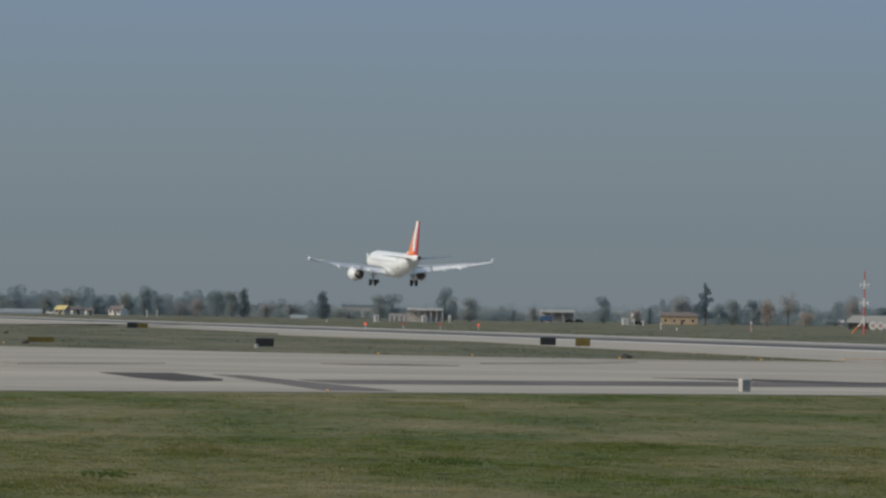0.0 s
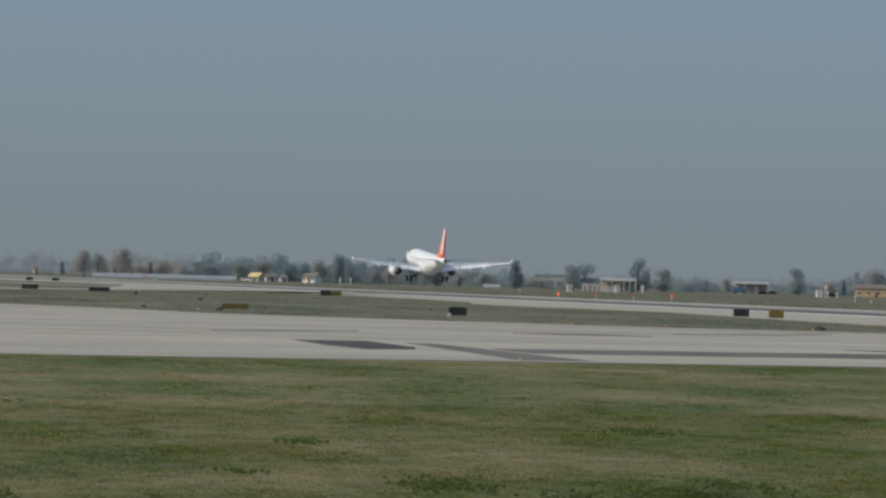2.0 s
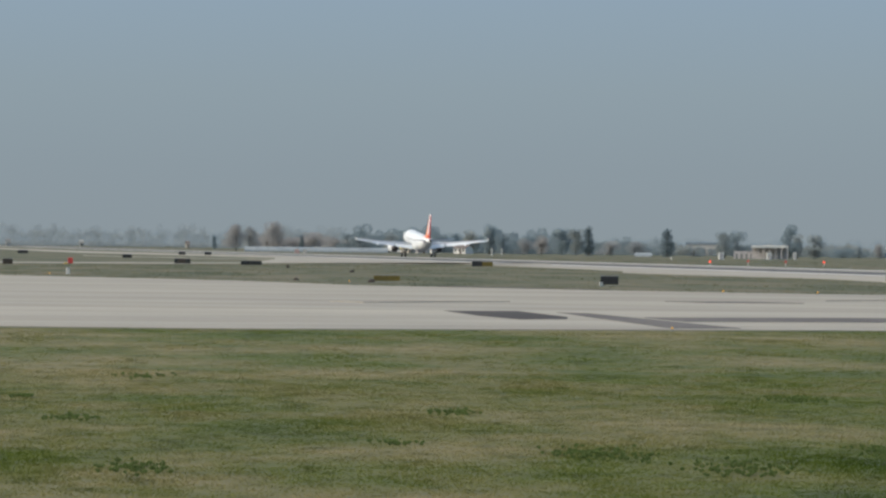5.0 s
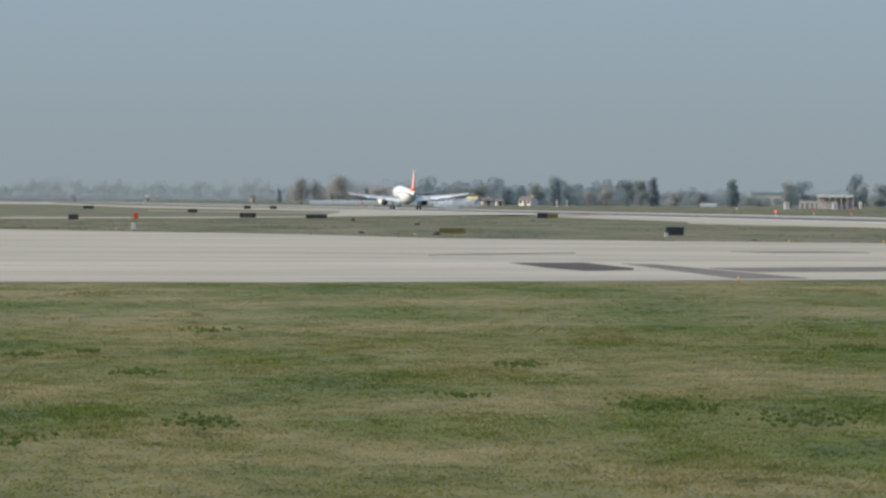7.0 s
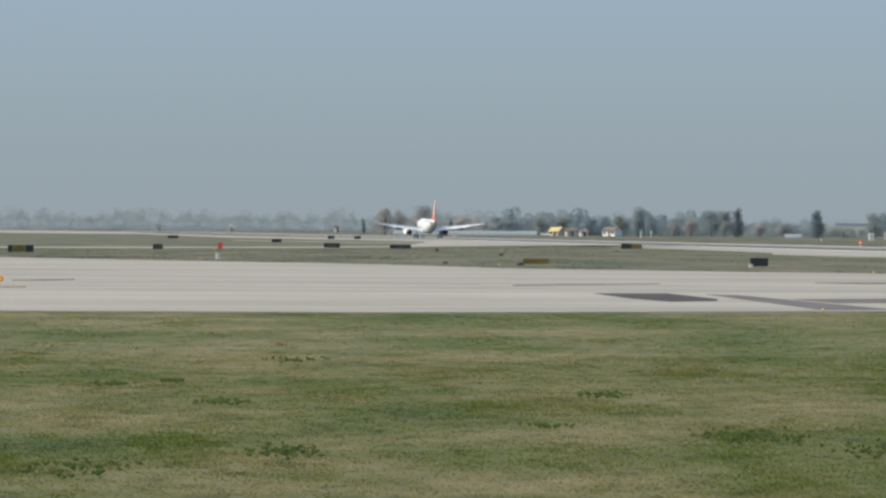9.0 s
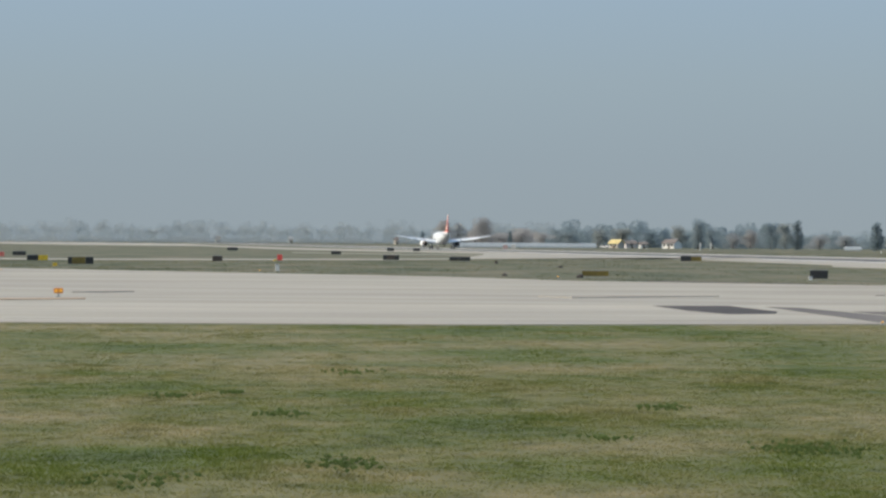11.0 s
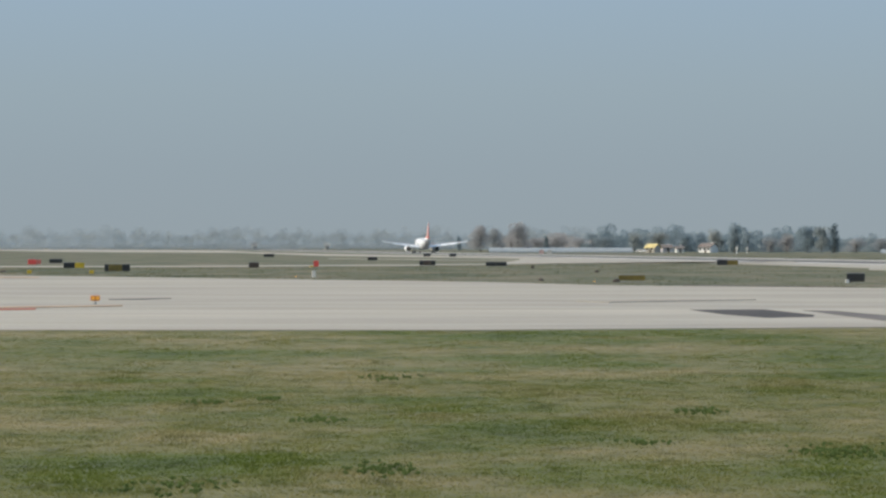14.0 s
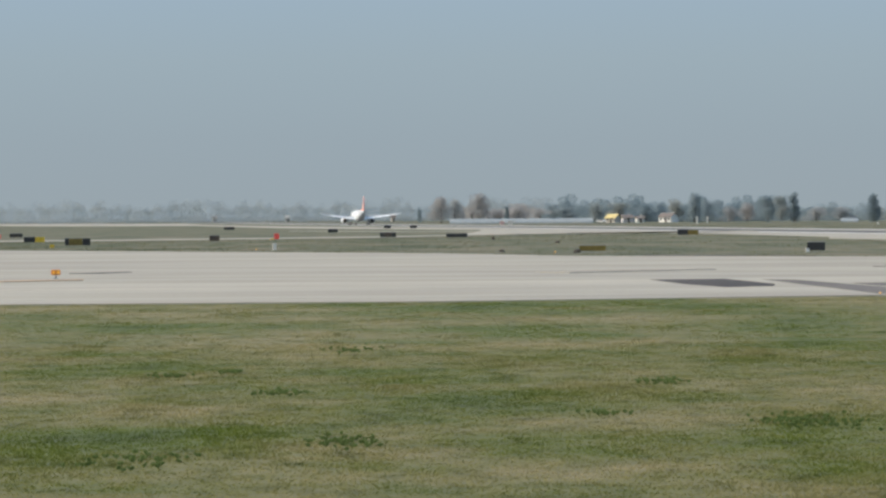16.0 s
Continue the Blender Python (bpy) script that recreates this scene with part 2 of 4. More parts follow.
# ---- mesh helpers ----
def mesh_of(name, bm, mat, smooth=False):
    me = bpy.data.meshes.new(name)
    bm.to_mesh(me)
    bm.free()
    me.materials.append(mat)
    if smooth:
        for p in me.polygons:
            p.use_smooth = True
    return me


def part(name, bm, mat, parent=None, label="", smooth=False):
    ob = new(name, mesh_of(name, bm, mat, smooth))
    ob.parent = parent
    return tagged(ob, label)


def thing(name, x, y, z=0.0, turn=0.0, **tags):
    ob = new(name)
    ob.empty_display_size = 0.3
    ob.matrix_basis = pose(x, y, z, 0, 0, turn)
    return tagged(ob, **tags)


def box(sx, sy, sz, x=0.0, y=0.0, z=0.0, bevel=0.0, bm=None, turn=None):
    """A box of that size standing on z."""
    out = bm or bmesh.new()
    made = bmesh.ops.create_cube(out, size=1.0, matrix=Matrix.Translation((x, y, z + sz / 2)) @ (turn or Matrix()) @ Matrix.Diagonal((sx, sy, sz, 1)))
    if bevel:
        edges = list({e for v in made["verts"] for e in v.link_edges})
        bmesh.ops.bevel(out, geom=edges, offset=bevel, segments=2, affect="EDGES", profile=0.6)
    return out


def rod(a, b, r0, r1=None, sides=8, bm=None):
    """A tapered rod from a to b."""
    out = bm or bmesh.new()
    a, b = Vector(a), Vector(b)
    d = b - a
    m = Matrix.Translation((a + b) / 2) @ d.to_track_quat("Z", "Y").to_matrix().to_4x4()
    bmesh.ops.create_cone(out, cap_ends=True, segments=sides, radius1=r0, radius2=r0 if r1 is None else r1, depth=d.length, matrix=m)
    return out


def loft(rings, close=True, bm=None):
    """Skin over rings of equal numbers of points, with closed ends."""
    out = bm or bmesh.new()
    rows = [[out.verts.new(p) for p in ring] for ring in rings]
    k = len(rows[0])
    for r0, r1 in zip(rows, rows[1:]):
        for i in range(k):
            out.faces.new((r0[i], r0[(i + 1) % k], r1[(i + 1) % k], r1[i]))
    if close:
        out.faces.new(rows[0])
        out.faces.new(rows[-1])
    bmesh.ops.recalc_face_normals(out, faces=out.faces)
    return out


def slab(corners, top, deep=0.25):
    """A paved sheet with that outline, its top at that height."""
    out = bmesh.new()
    up = [out.verts.new((x, y, top)) for x, y in corners]
    lo = [out.verts.new((x, y, top - deep)) for x, y in corners]
    k = len(up)
    for i in range(k):
        out.faces.new((up[i], up[(i + 1) % k], lo[(i + 1) % k], lo[i]))
    f = out.faces.new(up)
    bmesh.ops.triangulate(out, faces=[f])
    bmesh.ops.recalc_face_normals(out, faces=out.faces)
    return out


def at(bearing, far):
    a = radians(bearing)
    return far * math.sin(a), far * math.cos(a)


# ---- ground, paving, distance ----
def ground_sheet():
    out = bmesh.new()
    radii = [20, 60, 150, 400, 1000, 2200, 4650]
    k = 72
    rows = []
    for r in radii:
        rows.append([out.verts.new((r * math.sin(2 * math.pi * i / k), r * math.cos(2 * math.pi * i / k), 0)) for i in range(k)])
    out.faces.new(rows[0])
    for r0, r1 in zip(rows, rows[1:]):
        for i in range(k):
            out.faces.new((r0[i], r0[(i + 1) % k], r1[(i + 1) % k], r1[i]))
    bmesh.ops.recalc_face_normals(out, faces=out.faces)
    return out


tagged(part("ground", ground_sheet(), GRASS), "flat airfield of mown green and straw-coloured grass", "ground", kind="structure")

ring = bmesh.new()
bmesh.ops.create_cone(ring, cap_ends=False, segments=96, radius1=4700, radius2=4700, depth=1300, matrix=Matrix.Translation((0, 0, 500)))
tagged(part("backdrop", ring, haze_sky_material(), smooth=True), "hazy blue-grey autumn sky over the horizon", "sky", kind="structure")

APRON = [(-170, 152), (-16.4, 148), (0, 148.5), (17, 154.5), (41.6, 163), (130, 190), (72, 290), (57, 284), (40, 290), (26, 300), (9, 318), (0, 345), (-46, 411), (-170, 520)]
tagged(part("pavement", slab(APRON, 0.03), CONCRETE), "wide pale grey concrete apron with faint stains", "pavement", kind="structure")


def paving(rows, top):
    """A paved sheet between two edges, given side by side."""
    out = bmesh.new()
    for (l0, r0), (l1, r1) in zip(rows, rows[1:]):
        up = [out.verts.new((*p, top)) for p in (l0, r0, r1, l1)]
        out.faces.new(up)
    bmesh.ops.remove_doubles(out, verts=out.verts, dist=0.01)
    bmesh.ops.recalc_face_normals(out, faces=out.faces)
    bmesh.ops.solidify(out, geom=out.faces[:], thickness=0.2)
    return out


TAXI = [((72, 291), (165, 250)), ((71, 340), (104, 340)), ((67, 400), (97, 400)), ((67, 445), (91.5, 452)), ((55, 490), (86, 497)), ((50.5, 517), (83, 525)), ((54.5, 558), (79, 560)),
        ((50, 615), (72, 612)), ((45, 680), (64, 690)), ((38, 735), (59, 735)), ((27, 722), (58, 742)), ((15, 702), (57, 748)), ((6, 682), (56, 754)), ((-2, 676), (54, 768)), ((3, 710), (52, 790)),
        ((8, 852), (43, 865)), ((9, 950), (33, 955)), ((-49, 1210), (-12, 1210)), ((-83, 1507), (-62, 1507)), ((-150, 2100), (-136, 2100))]
tagged(part("pavement", paving(TAXI, 0.026), CONCRETE), "pale concrete taxiway running beside the runway", "pavement", kind="structure")
EXIT = [((-170, 560), (-170, 530)), ((-48, 615), (-46, 580)), ((-30, 638), (-28, 602)), ((-12, 658), (-10, 622)), ((4, 700), (7, 680))]
tagged(part("pavement", paving(EXIT, 0.022), CONCRETE), "pale concrete exit taxiway", "pavement", kind="structure")


LINK = [((-38, 978), (-37, 948)), ((-10, 885), (-10, 860)), ((10, 865), (12, 840))]
tagged(part("pavement", paving(LINK, 0.018), CONCRETE), "narrow concrete link between two taxiways", "pavement", kind="structure")
FAR_PAD = [(-92, 1700), (-165, 1790), (-235, 2060), (-420, 3050), (-300, 3050), (-165, 2500)]
tagged(part("pavement", slab(FAR_PAD, 0.02), CONCRETE), "far pale concrete taxiway leading away", "pavement", kind="structure")


def strip(x0, y0, x1, y1, wide, top):
    d = Vector((x1 - x0, y1 - y0)).normalized()
    s = Vector((d.y, -d.x)) * wide / 2
    return slab([(x0 - s.x, y0 - s.y), (x1 - s.x, y1 - s.y), (x1 + s.x, y1 + s.y), (x0 + s.x, y0 + s.y)], top)


RWY = (150.0, 120.0, -172.0, 2900.0)  # the runway's centre line
def beside(off, wide, top):
    """A strip along the runway, off metres to the right of its centre line."""
    d = Vector((RWY[2] - RWY[0], RWY[3] - RWY[1])).normalized()
    ox, oy = d.y * off, -d.x * off
    return strip(RWY[0] + ox, RWY[1] + oy, RWY[2] + ox, RWY[3] + oy, wide, top)


runway = tagged(part("runway", beside(0, 32.4, 0.034), RUNWAY), "worn grey runway with dark rubber marks", "runway", kind="structure")
part("rubber_track", beside(-7.5, 17, 0.039), RUBBER, runway, "dark rubber-blackened asphalt")
for off in (-18.5, 18.5):
    tagged(part("runway_shoulder", beside(off, 4.5, 0.04), LINE_WHITE), "pale concrete shoulder beside the runway", "pavement", kind="structure")

EDGE = [(-170, 152), (-16.4, 148), (0, 148.5), (17, 154.5), (41.6, 163), (130, 190)]
for i, (near, deep) in enumerate(((7.0, 11.0), (29.0, 16.0))):
    rows = [((x, y + near), (x, y + near + deep)) for x, y in EDGE]
    part("concrete_lane", paving(rows, 0.0335), CONCRETE_PALE, bpy.data.objects["pavement"], "paler concrete lane")
PATCHES = [  # outline by bearing and distance
    ([(3.0, 195), (4.07, 196.5), (4.8, 181), (4.78, 176.5), (4.1, 174), (3.5, 182)], ASPHALT),
    ([(4.62, 194), (5.1, 192), (7.3, 160), (6.25, 158.8), (5.55, 172)], ASPHALT_GREY),
    ([(5.9, 182), (14.6, 202), (14.6, 188), (6.5, 173)], ASPHALT_GREY),
    ([(11.0, 204), (12.4, 205.5), (15.2, 197), (14.2, 193.5)], ASPHALT),
    ([(6.2, 239), (7.4, 242), (8.2, 238), (6.8, 236)], ASPHALT_GREY),
    ([(2.9, 316), (4.6, 306), (5.4, 302), (3.4, 309)], ASPHALT_GREY),
    ([(-5.4, 231), (-4.95, 234), (-4.5, 235.5), (-4.9, 231.5)], ASPHALT_GREY),
    ([(1.34, 223.0), (2.17, 229.5), (3.96, 230.2), (3.0, 225.7), (1.83, 219.0)], STAIN),
    ([(10.8, 273.8), (9.74, 271.8), (8.51, 250.8), (10.15, 261.7)], STAIN)]
for i, (corners, mat) in enumerate(PATCHES):
    part("asphalt_patch", slab([at(*c) for c in corners], 0.040 + 0.004 * i, 0.05), mat, bpy.data.objects["pavement"], "dark asphalt repair")
for corners, mat in (([(13.75, 322), (15.2, 324), (15.2, 318), (13.75, 316)], LINE_ORANGE), ([(-9, 198), (-5.2, 208), (-5.2, 205.5), (-9, 194)], LINE_ORANGE), ([(-9, 191.5), (-6.45, 197.5), (-6.45, 195.5), (-9, 188.5)], LINE_RED), ([(-9, 400), (-6.4, 396), (-6.4, 386), (-9, 384)], LINE_ORANGE)):
    part("marking", slab([at(*c) for c in corners], 0.072, 0.03), mat, bpy.data.objects["pavement"], "worn painted taxi line")


# ---- the aircraft ----
def circle(y, r, z, k=20, sx=1.0):
    return [(sx * r * math.cos(2 * math.pi * i / k), y, z + r * math.sin(2 * math.pi * i / k)) for i in range(k)]


def aerofoil(x, lead, trail, z, thick):
    c = lead - trail
    prof = [(0, 0), (0.04, 0.35), (0.15, 0.75), (0.35, 1.0), (0.65, 0.65), (1.0, 0.04), (1.0, -0.04), (0.6, -0.3), (0.3, -0.5), (0.08, -0.35)]
    return [(x, lead - c * u, z + thick * w) for u, w in prof]


def paint_material(name, colour):
    m, n, l, b = material(name, 0.32)
    soot = noise_tex(n, l, coords(n, l, (1.0, 0.15, 1.0)), 0.8, 4.0)
    c = ramp(n, l, soot, [(0.3, tuple(q * 0.88 for q in colour)), (0.6, colour)])
    l.new(c, b.inputs["Base Color"])
    return m


AIR_WHITE = paint_material("glossy white aircraft paint", (0.77, 0.81, 0.83))
AIR_GREY = paint_material("pale grey wing paint", (0.44, 0.46, 0.48))
AIR_RED = paint_material("crimson tail paint", (0.50, 0.06, 0.06))
AIR_ORANGE = paint_material("orange tail paint", (0.85, 0.24, 0.06))
AIR_METAL = simple("burnt exhaust metal", (0.16, 0.15, 0.15), 0.45, 0.7)
AIR_DARK = simple("dark intake and exhaust", (0.02, 0.02, 0.022), 0.6)


def airliner():
    plane = thing("airliner", 0, 0, 0, label="white twin-engined airliner with red and orange tail, gear down", category="aircraft")
    body = [(16.8, .06, 3.3), (16.55, .45, 3.32), (16.0, .85, 3.4), (15.1, 1.28, 3.52), (14.0, 1.62, 3.64), (12.6, 1.87, 3.75), (11.2, 1.98, 3.8), (3, 1.98, 3.8),
            (-5.5, 1.98, 3.8), (-8, 1.9, 3.88), (-10.5, 1.68, 4.1), (-13, 1.32, 4.45), (-15.5, .9, 4.85), (-17.6, .52, 5.15), (-18.4, .34, 5.27)]
    fus = part("fuselage", loft([circle(y, r, z, 24) for y, r, z in body]), AIR_WHITE, plane, "glossy white fuselage", True)
    part("tail_cone", loft([circle(y, r, z, 16) for y, r, z in ((-18.4, .34, 5.27), (-18.8, .27, 5.33), (-18.82, .2, 5.33))]), AIR_DARK, plane, "dark exhaust of the tail cone", True)
    part("belly_fairing", loft([[(p[0] * 1.15, p[1], p[2]) for p in circle(y, r, z, 20)] for y, r, z in ((6.2, .5, 2.6), (5, 1.25, 2.75), (2, 1.62, 2.8), (-3, 1.62, 2.8), (-5.5, 1.2, 2.9), (-7, .5, 2.8))]), AIR_WHITE, plane, "", True)
    for s in (-1, 1):
        pane = mesh_of("cabin_window", box(0.03, 0.22, 0.32, bevel=.01), CABIN_GLASS)
        for i in range(28):
            y = 10.0 - 0.64 * i
            win = new("cabin_window", pane)
            win.location, win.parent = (s * (1.935 if y > -6.0 else 1.90), y, 4.05), plane
        for y in (12.9, -9.2):
            part("cabin_door", box(0.05, 0.85, 1.85, s * (1.80 if y > 0 else 1.77), y, 3.3, bevel=0.02), AIR_WHITE, plane)
        wing = part("wing", loft([aerofoil(s * x, a, b, z, k) for x, a, b, z, k in ((1.5, 5.2, -1.6, 2.75, .42), (6.4, 2.1, -1.7, 3.25, .26), (12, -1.3, -3.5, 3.85, .15), (16.7, -4.1, -5.5, 4.55, .08))]), AIR_GREY, plane, "swept pale grey wing", True)
        part("wing_fence", loft([[(s * 16.75, -4.2, 4.55), (s * 16.75, -5.8, 4.55), (s * 16.8, -5.8, 4.55), (s * 16.8, -4.2, 4.55)], [(s * 16.95, -5.2, 5.0), (s * 16.95, -5.8, 5.0), (s * 16.99, -5.8, 5.0), (s * 16.99, -5.2, 5.0)]]), AIR_WHITE, wing, "white wing-tip fence")
        part("wing_fence", loft([[(s * 16.75, -4.3, 4.53), (s * 16.75, -5.7, 4.53), (s * 16.8, -5.7, 4.53), (s * 16.8, -4.3, 4.53)], [(s * 16.85, -5.2, 4.2), (s * 16.85, -5.6, 4.2), (s * 16.89, -5.6, 4.2), (s * 16.89, -5.2, 4.2)]]), AIR_WHITE, wing, "white wing-tip fence")
        for x0, x1, y0, y1, z0, z1, k0, k1 in ((2.0, 6.3, -1.7, -1.75, 2.75, 3.2, 1.3, 1.1), (6.6, 12.6, -1.85, -3.75, 3.25, 3.9, 1.05, .7)):
            part("flap", loft([[(s * x, y, z), (s * x, y - k * .5, z - k * .18), (s * x, y - k, z - k * .62), (s * x, y - k * .96, z - k * .68), (s * x, y - k * .4, z - k * .32)] for x, y, z, k in ((x0, y0, z0, k0), (x1, y1, z1, k1))]), AIR_WHITE, wing, "lowered white flap")
        part("aileron", loft([[(s * x, y, z), (s * x, y - k * .6, z - k * .16), (s * x, y - k, z - k * .4), (s * x, y - k * .9, z - k * .5), (s * x, y - k * .3, z - k * .25)] for x, y, z, k in ((12.7, -3.75, 3.88, .62), (16.5, -5.4, 4.45, .45))]), AIR_WHITE, wing, "drooped white aileron")
        part("slat", loft([[(s * x, y + .25, z - .1), (s * x, y + .42, z - .28), (s * x, y + .2, z - .42), (s * x, y - .05, z + .1)] for x, y, z in ((3.0, 4.35, 2.8), (6.4, 2.1, 3.2), (16.2, -3.8, 4.45))]), AIR_WHITE, wing, "lowered leading-edge slat")
        for x, y, z in ((5.2, -2.2, 2.85), (8.4, -2.9, 3.2), (11.2, -3.7, 3.45)):
            part("flap_fairing", loft([circle(q[0], q[1], q[2], 8) for q in ((1.6, .05, 0), (.8, .2, -.1), (-.6, .22, -.25), (-1.6, .05, -.55))]), AIR_WHITE, wing, "", True).location = (s * x, y, z)
        eng = part("engine", loft([circle(y, r, 0, 20) for y, r in ((6.55, .93), (6.75, 1.05), (6.4, 1.16), (5.2, 1.2), (3.6, 1.12), (2.55, .9), (2.5, .78))], close=False), AIR_WHITE, plane, "white engine nacelle", True)
        eng.location = (s * 5.75, 0, 1.62)
        eng.scale = (1.08, 1.0, 1.08)
        part("fan", loft([circle(y, r, 0, 20) for y, r in ((6.2, .93), (6.15, .3), (6.5, .05))]), AIR_DARK, eng, "dark fan")
        part("exhaust", loft([circle(y, r, 0, 16) for y, r in ((2.7, .8), (2.3, .62), (1.7, .5), (1.65, .35), (1.2, .08))]), AIR_METAL, eng, "dark metal exhaust nozzle", True)
        part("engine_back", loft([circle(y, r, 0, 20) for y, r in ((2.62, .86), (2.6, .5))]), AIR_DARK, eng, "dark bypass duct")
        part("pylon", loft([[(s * 5.6, 6.0, 2.9), (s * 5.9, 6.0, 2.9), (s * 5.9, 6.0, 2.8), (s * 5.6, 6.0, 2.8)], [(s * 5.58, 3.6, 3.35), (s * 5.92, 3.6, 3.35), (s * 5.92, 3.6, 2.7), (s * 5.58, 3.6, 2.7)], [(s * 5.65, .2, 3.1), (s * 5.85, .2, 3.1), (s * 5.85, .2, 2.9), (s * 5.65, .2, 2.9)]]), AIR_WHITE, plane)
        part("tailplane", loft([aerofoil(s * x, a, b, z, k) for x, a, b, z, k in ((.5, -13.2, -16.6, 4.95, .2), (6.2, -16.3, -17.8, 5.55, .08))]), AIR_GREY, plane, "pale grey tailplane", True)
        gear = part("main_gear", rod((0, 0, .55), (-s * .25, .1, 3.35), .13, .17), AIR_GREY, plane, "grey main landing gear leg")
        gear.location = (s * 3.8, 0, -.35)
        part("drag_brace", rod((0, 0, 1.3), (-s * 1.4, 0, 3.0), .07, .07), AIR_GREY, gear)
        part("gear_door", box(.06, 1.3, 1.5, s * .35, .1, 1.6, bevel=.02), AIR_WHITE, gear, "white gear door")
        part("axle", rod((-.55, 0, .58), (.55, 0, .58), .09), AIR_GREY, gear)
        for q in (-.46, .46):
            tyre = part("tyre", loft([[(px, *p[1:]) for p in [(0, r * math.cos(2 * math.pi * i / 18), .58 + r * math.sin(2 * math.pi * i / 18)) for i in range(18)]] for px, r in ((q - .2, .42), (q - .17, .54), (q - .08, .58), (q + .08, .58), (q + .17, .54), (q + .2, .42))]), DARK, gear, "black tyre", True)
            part("hub", rod((q - .21, 0, .58), (q + .21, 0, .58), .26, sides=12), AIR_GREY, tyre)
    nose = part("nose_gear", rod((0, 11.1, .4), (0, 10.9, 2.55), .09, .11), AIR_GREY, plane, "grey nose landing gear leg")
    nose.location = (0, 1.6, -.35)
    for q in (-.24, .24):
        part("tyre", rod((q - .11, 11.1, .38), (q + .11, 11.1, .38), .38, sides=16), DARK, nose, "black tyre")
    fin_at = lambda z: (-10.6 - (z - 5.4) * .86, -17.1 - (z - 5.4) * .17)

    def fin_piece(u0, u1, z0, z1, thick):
        out = []
        for z in (z0, z1):
            a, b = fin_at(z)
            k = thick * (1 - .55 * (z - 5.4) / 6.36)
            y0, y1 = a + (b - a) * u0, a + (b - a) * u1
            k0, k1 = k * (.35 if u0 < .05 else 1 - .6 * max(0, u0 - .3)), k * (1 - .8 * max(0, u1 - .3))
            out.append([(-k0, y0, z), (k0, y0, z), (k1, y1, z), (-k1, y1, z)])
        return loft(out)

    part("dorsal_fillet", loft([[(-.1, -8.6, 5.72), (.1, -8.6, 5.72), (.05, -8.7, 5.76), (-.05, -8.7, 5.76)], [(-.22, -11.6, 5.3), (.22, -11.6, 5.3), (.12, -11.6, 6.3), (-.12, -11.6, 6.3)]]), AIR_WHITE, plane)
    part("fin", fin_piece(.0, .70, 5.35, 11.76, .22), AIR_WHITE, plane, "white fin")
    flame = []
    for z, u0, u1 in ((5.4, -.02, .62), (7.0, -.01, .34), (9.6, -.01, .10), (11.2, -.008, .03)):
        a, b = fin_at(z)
        k = .235 * (1 - .55 * (z - 5.4) / 6.36)
        y0, y1 = a + (b - a) * u0, a + (b - a) * u1
        flame.append([(-k * .45, y0, z), (k * .45, y0, z), (k, y1, z), (-k, y1, z)])
    part("fin_flame", loft(flame), AIR_ORANGE, plane, "orange flame on the fin's leading edge")
    part("rudder", fin_piece(.705, 1.0, 5.5, 11.7, .22), AIR_RED, plane, "crimson rudder")
    part("tail_flash", loft([[(-.55, -11.2, 5.75), (.55, -11.2, 5.75), (.42, -11.2, 5.95), (-.42, -11.2, 5.95)], [(-.62, -15.6, 5.4), (.62, -15.6, 5.4), (.3, -15.6, 6.3), (-.3, -15.6, 6.3)]]), AIR_ORANGE, plane, "orange flash at the foot of the fin")
    part("cockpit_window", loft([circle(15.15, 1.28, 3.52, 24, 1.005), circle(14.55, 1.47, 3.6, 24, 1.005)], close=False), AIR_WHITE, plane)
    return plane


plane = airliner()


def puff(seed):
    """One rounded wisp of tyre smoke."""
    bm = bmesh.new()
    bmesh.ops.create_icosphere(bm, subdivisions=3, radius=1.0)
    for v in bm.verts:
        k = 1 + .3 * noise.noise(v.co * 1.6 + Vector((seed * 7.0, 0, 0)))
        v.co = Vector((v.co.x * 1.45 * k, v.co.y * 2.4 * k, v.co.z * 1.25 * k))
    return tagged(part("smoke_puff", bm, SMOKE, None, "", True), "thin bluish puff of tyre smoke behind the wheels", "smoke", "tyre smoke")


puffs = [puff(i) for i in range(6)]


# ---- trees ----
def leaf_sprays(seed, blobs, count, size):
    """Many small leaf sprays scattered through overlapping lobes."""
    g = np.random.default_rng(seed)
    lobes = np.array(blobs)
    room = lobes[:, 3] * lobes[:, 4]
    k = lobes[g.choice(len(lobes), count, p=room / room.sum())]

    def ways():
        d = g.normal(size=(count, 3))
        return d / np.linalg.norm(d, axis=1)[:, None]

    q = .62 + .38 * g.random(count) ** .7 + np.maximum(0, g.normal(0, .03, count))
    p = k[:, :3] + ways() * k[:, [3, 3, 4]] * q[:, None]
    p[:, 2] = np.maximum(.1, p[:, 2])
    n = ways()
    t = np.cross(n, ways())
    t /= np.linalg.norm(t, axis=1)[:, None] + 1e-9
    big = (size * g.uniform(.6, 1.4, count))[:, None]
    v, lift = np.cross(n, t) * big * .6, n * big * .2
    verts = np.stack([p - t * big, p - v + lift, p + t * big, p + v + lift], 1).reshape(-1, 3)
    me = bpy.data.meshes.new("crown")
    me.from_pydata(verts.tolist(), [], np.arange(4 * count).reshape(-1, 4).tolist())
    return me


# how many leaves overlap along a line through the crown, and the crown's outline in square metres
FOLIAGE = {"round": (3.6, 45.0), "rust": (3.4, 45.0), "poplar": (3.8, 23.0), "conifer": (4.0, 21.0), "bush": (2.4, 62.0), "bare": (1.2, 40.0)}


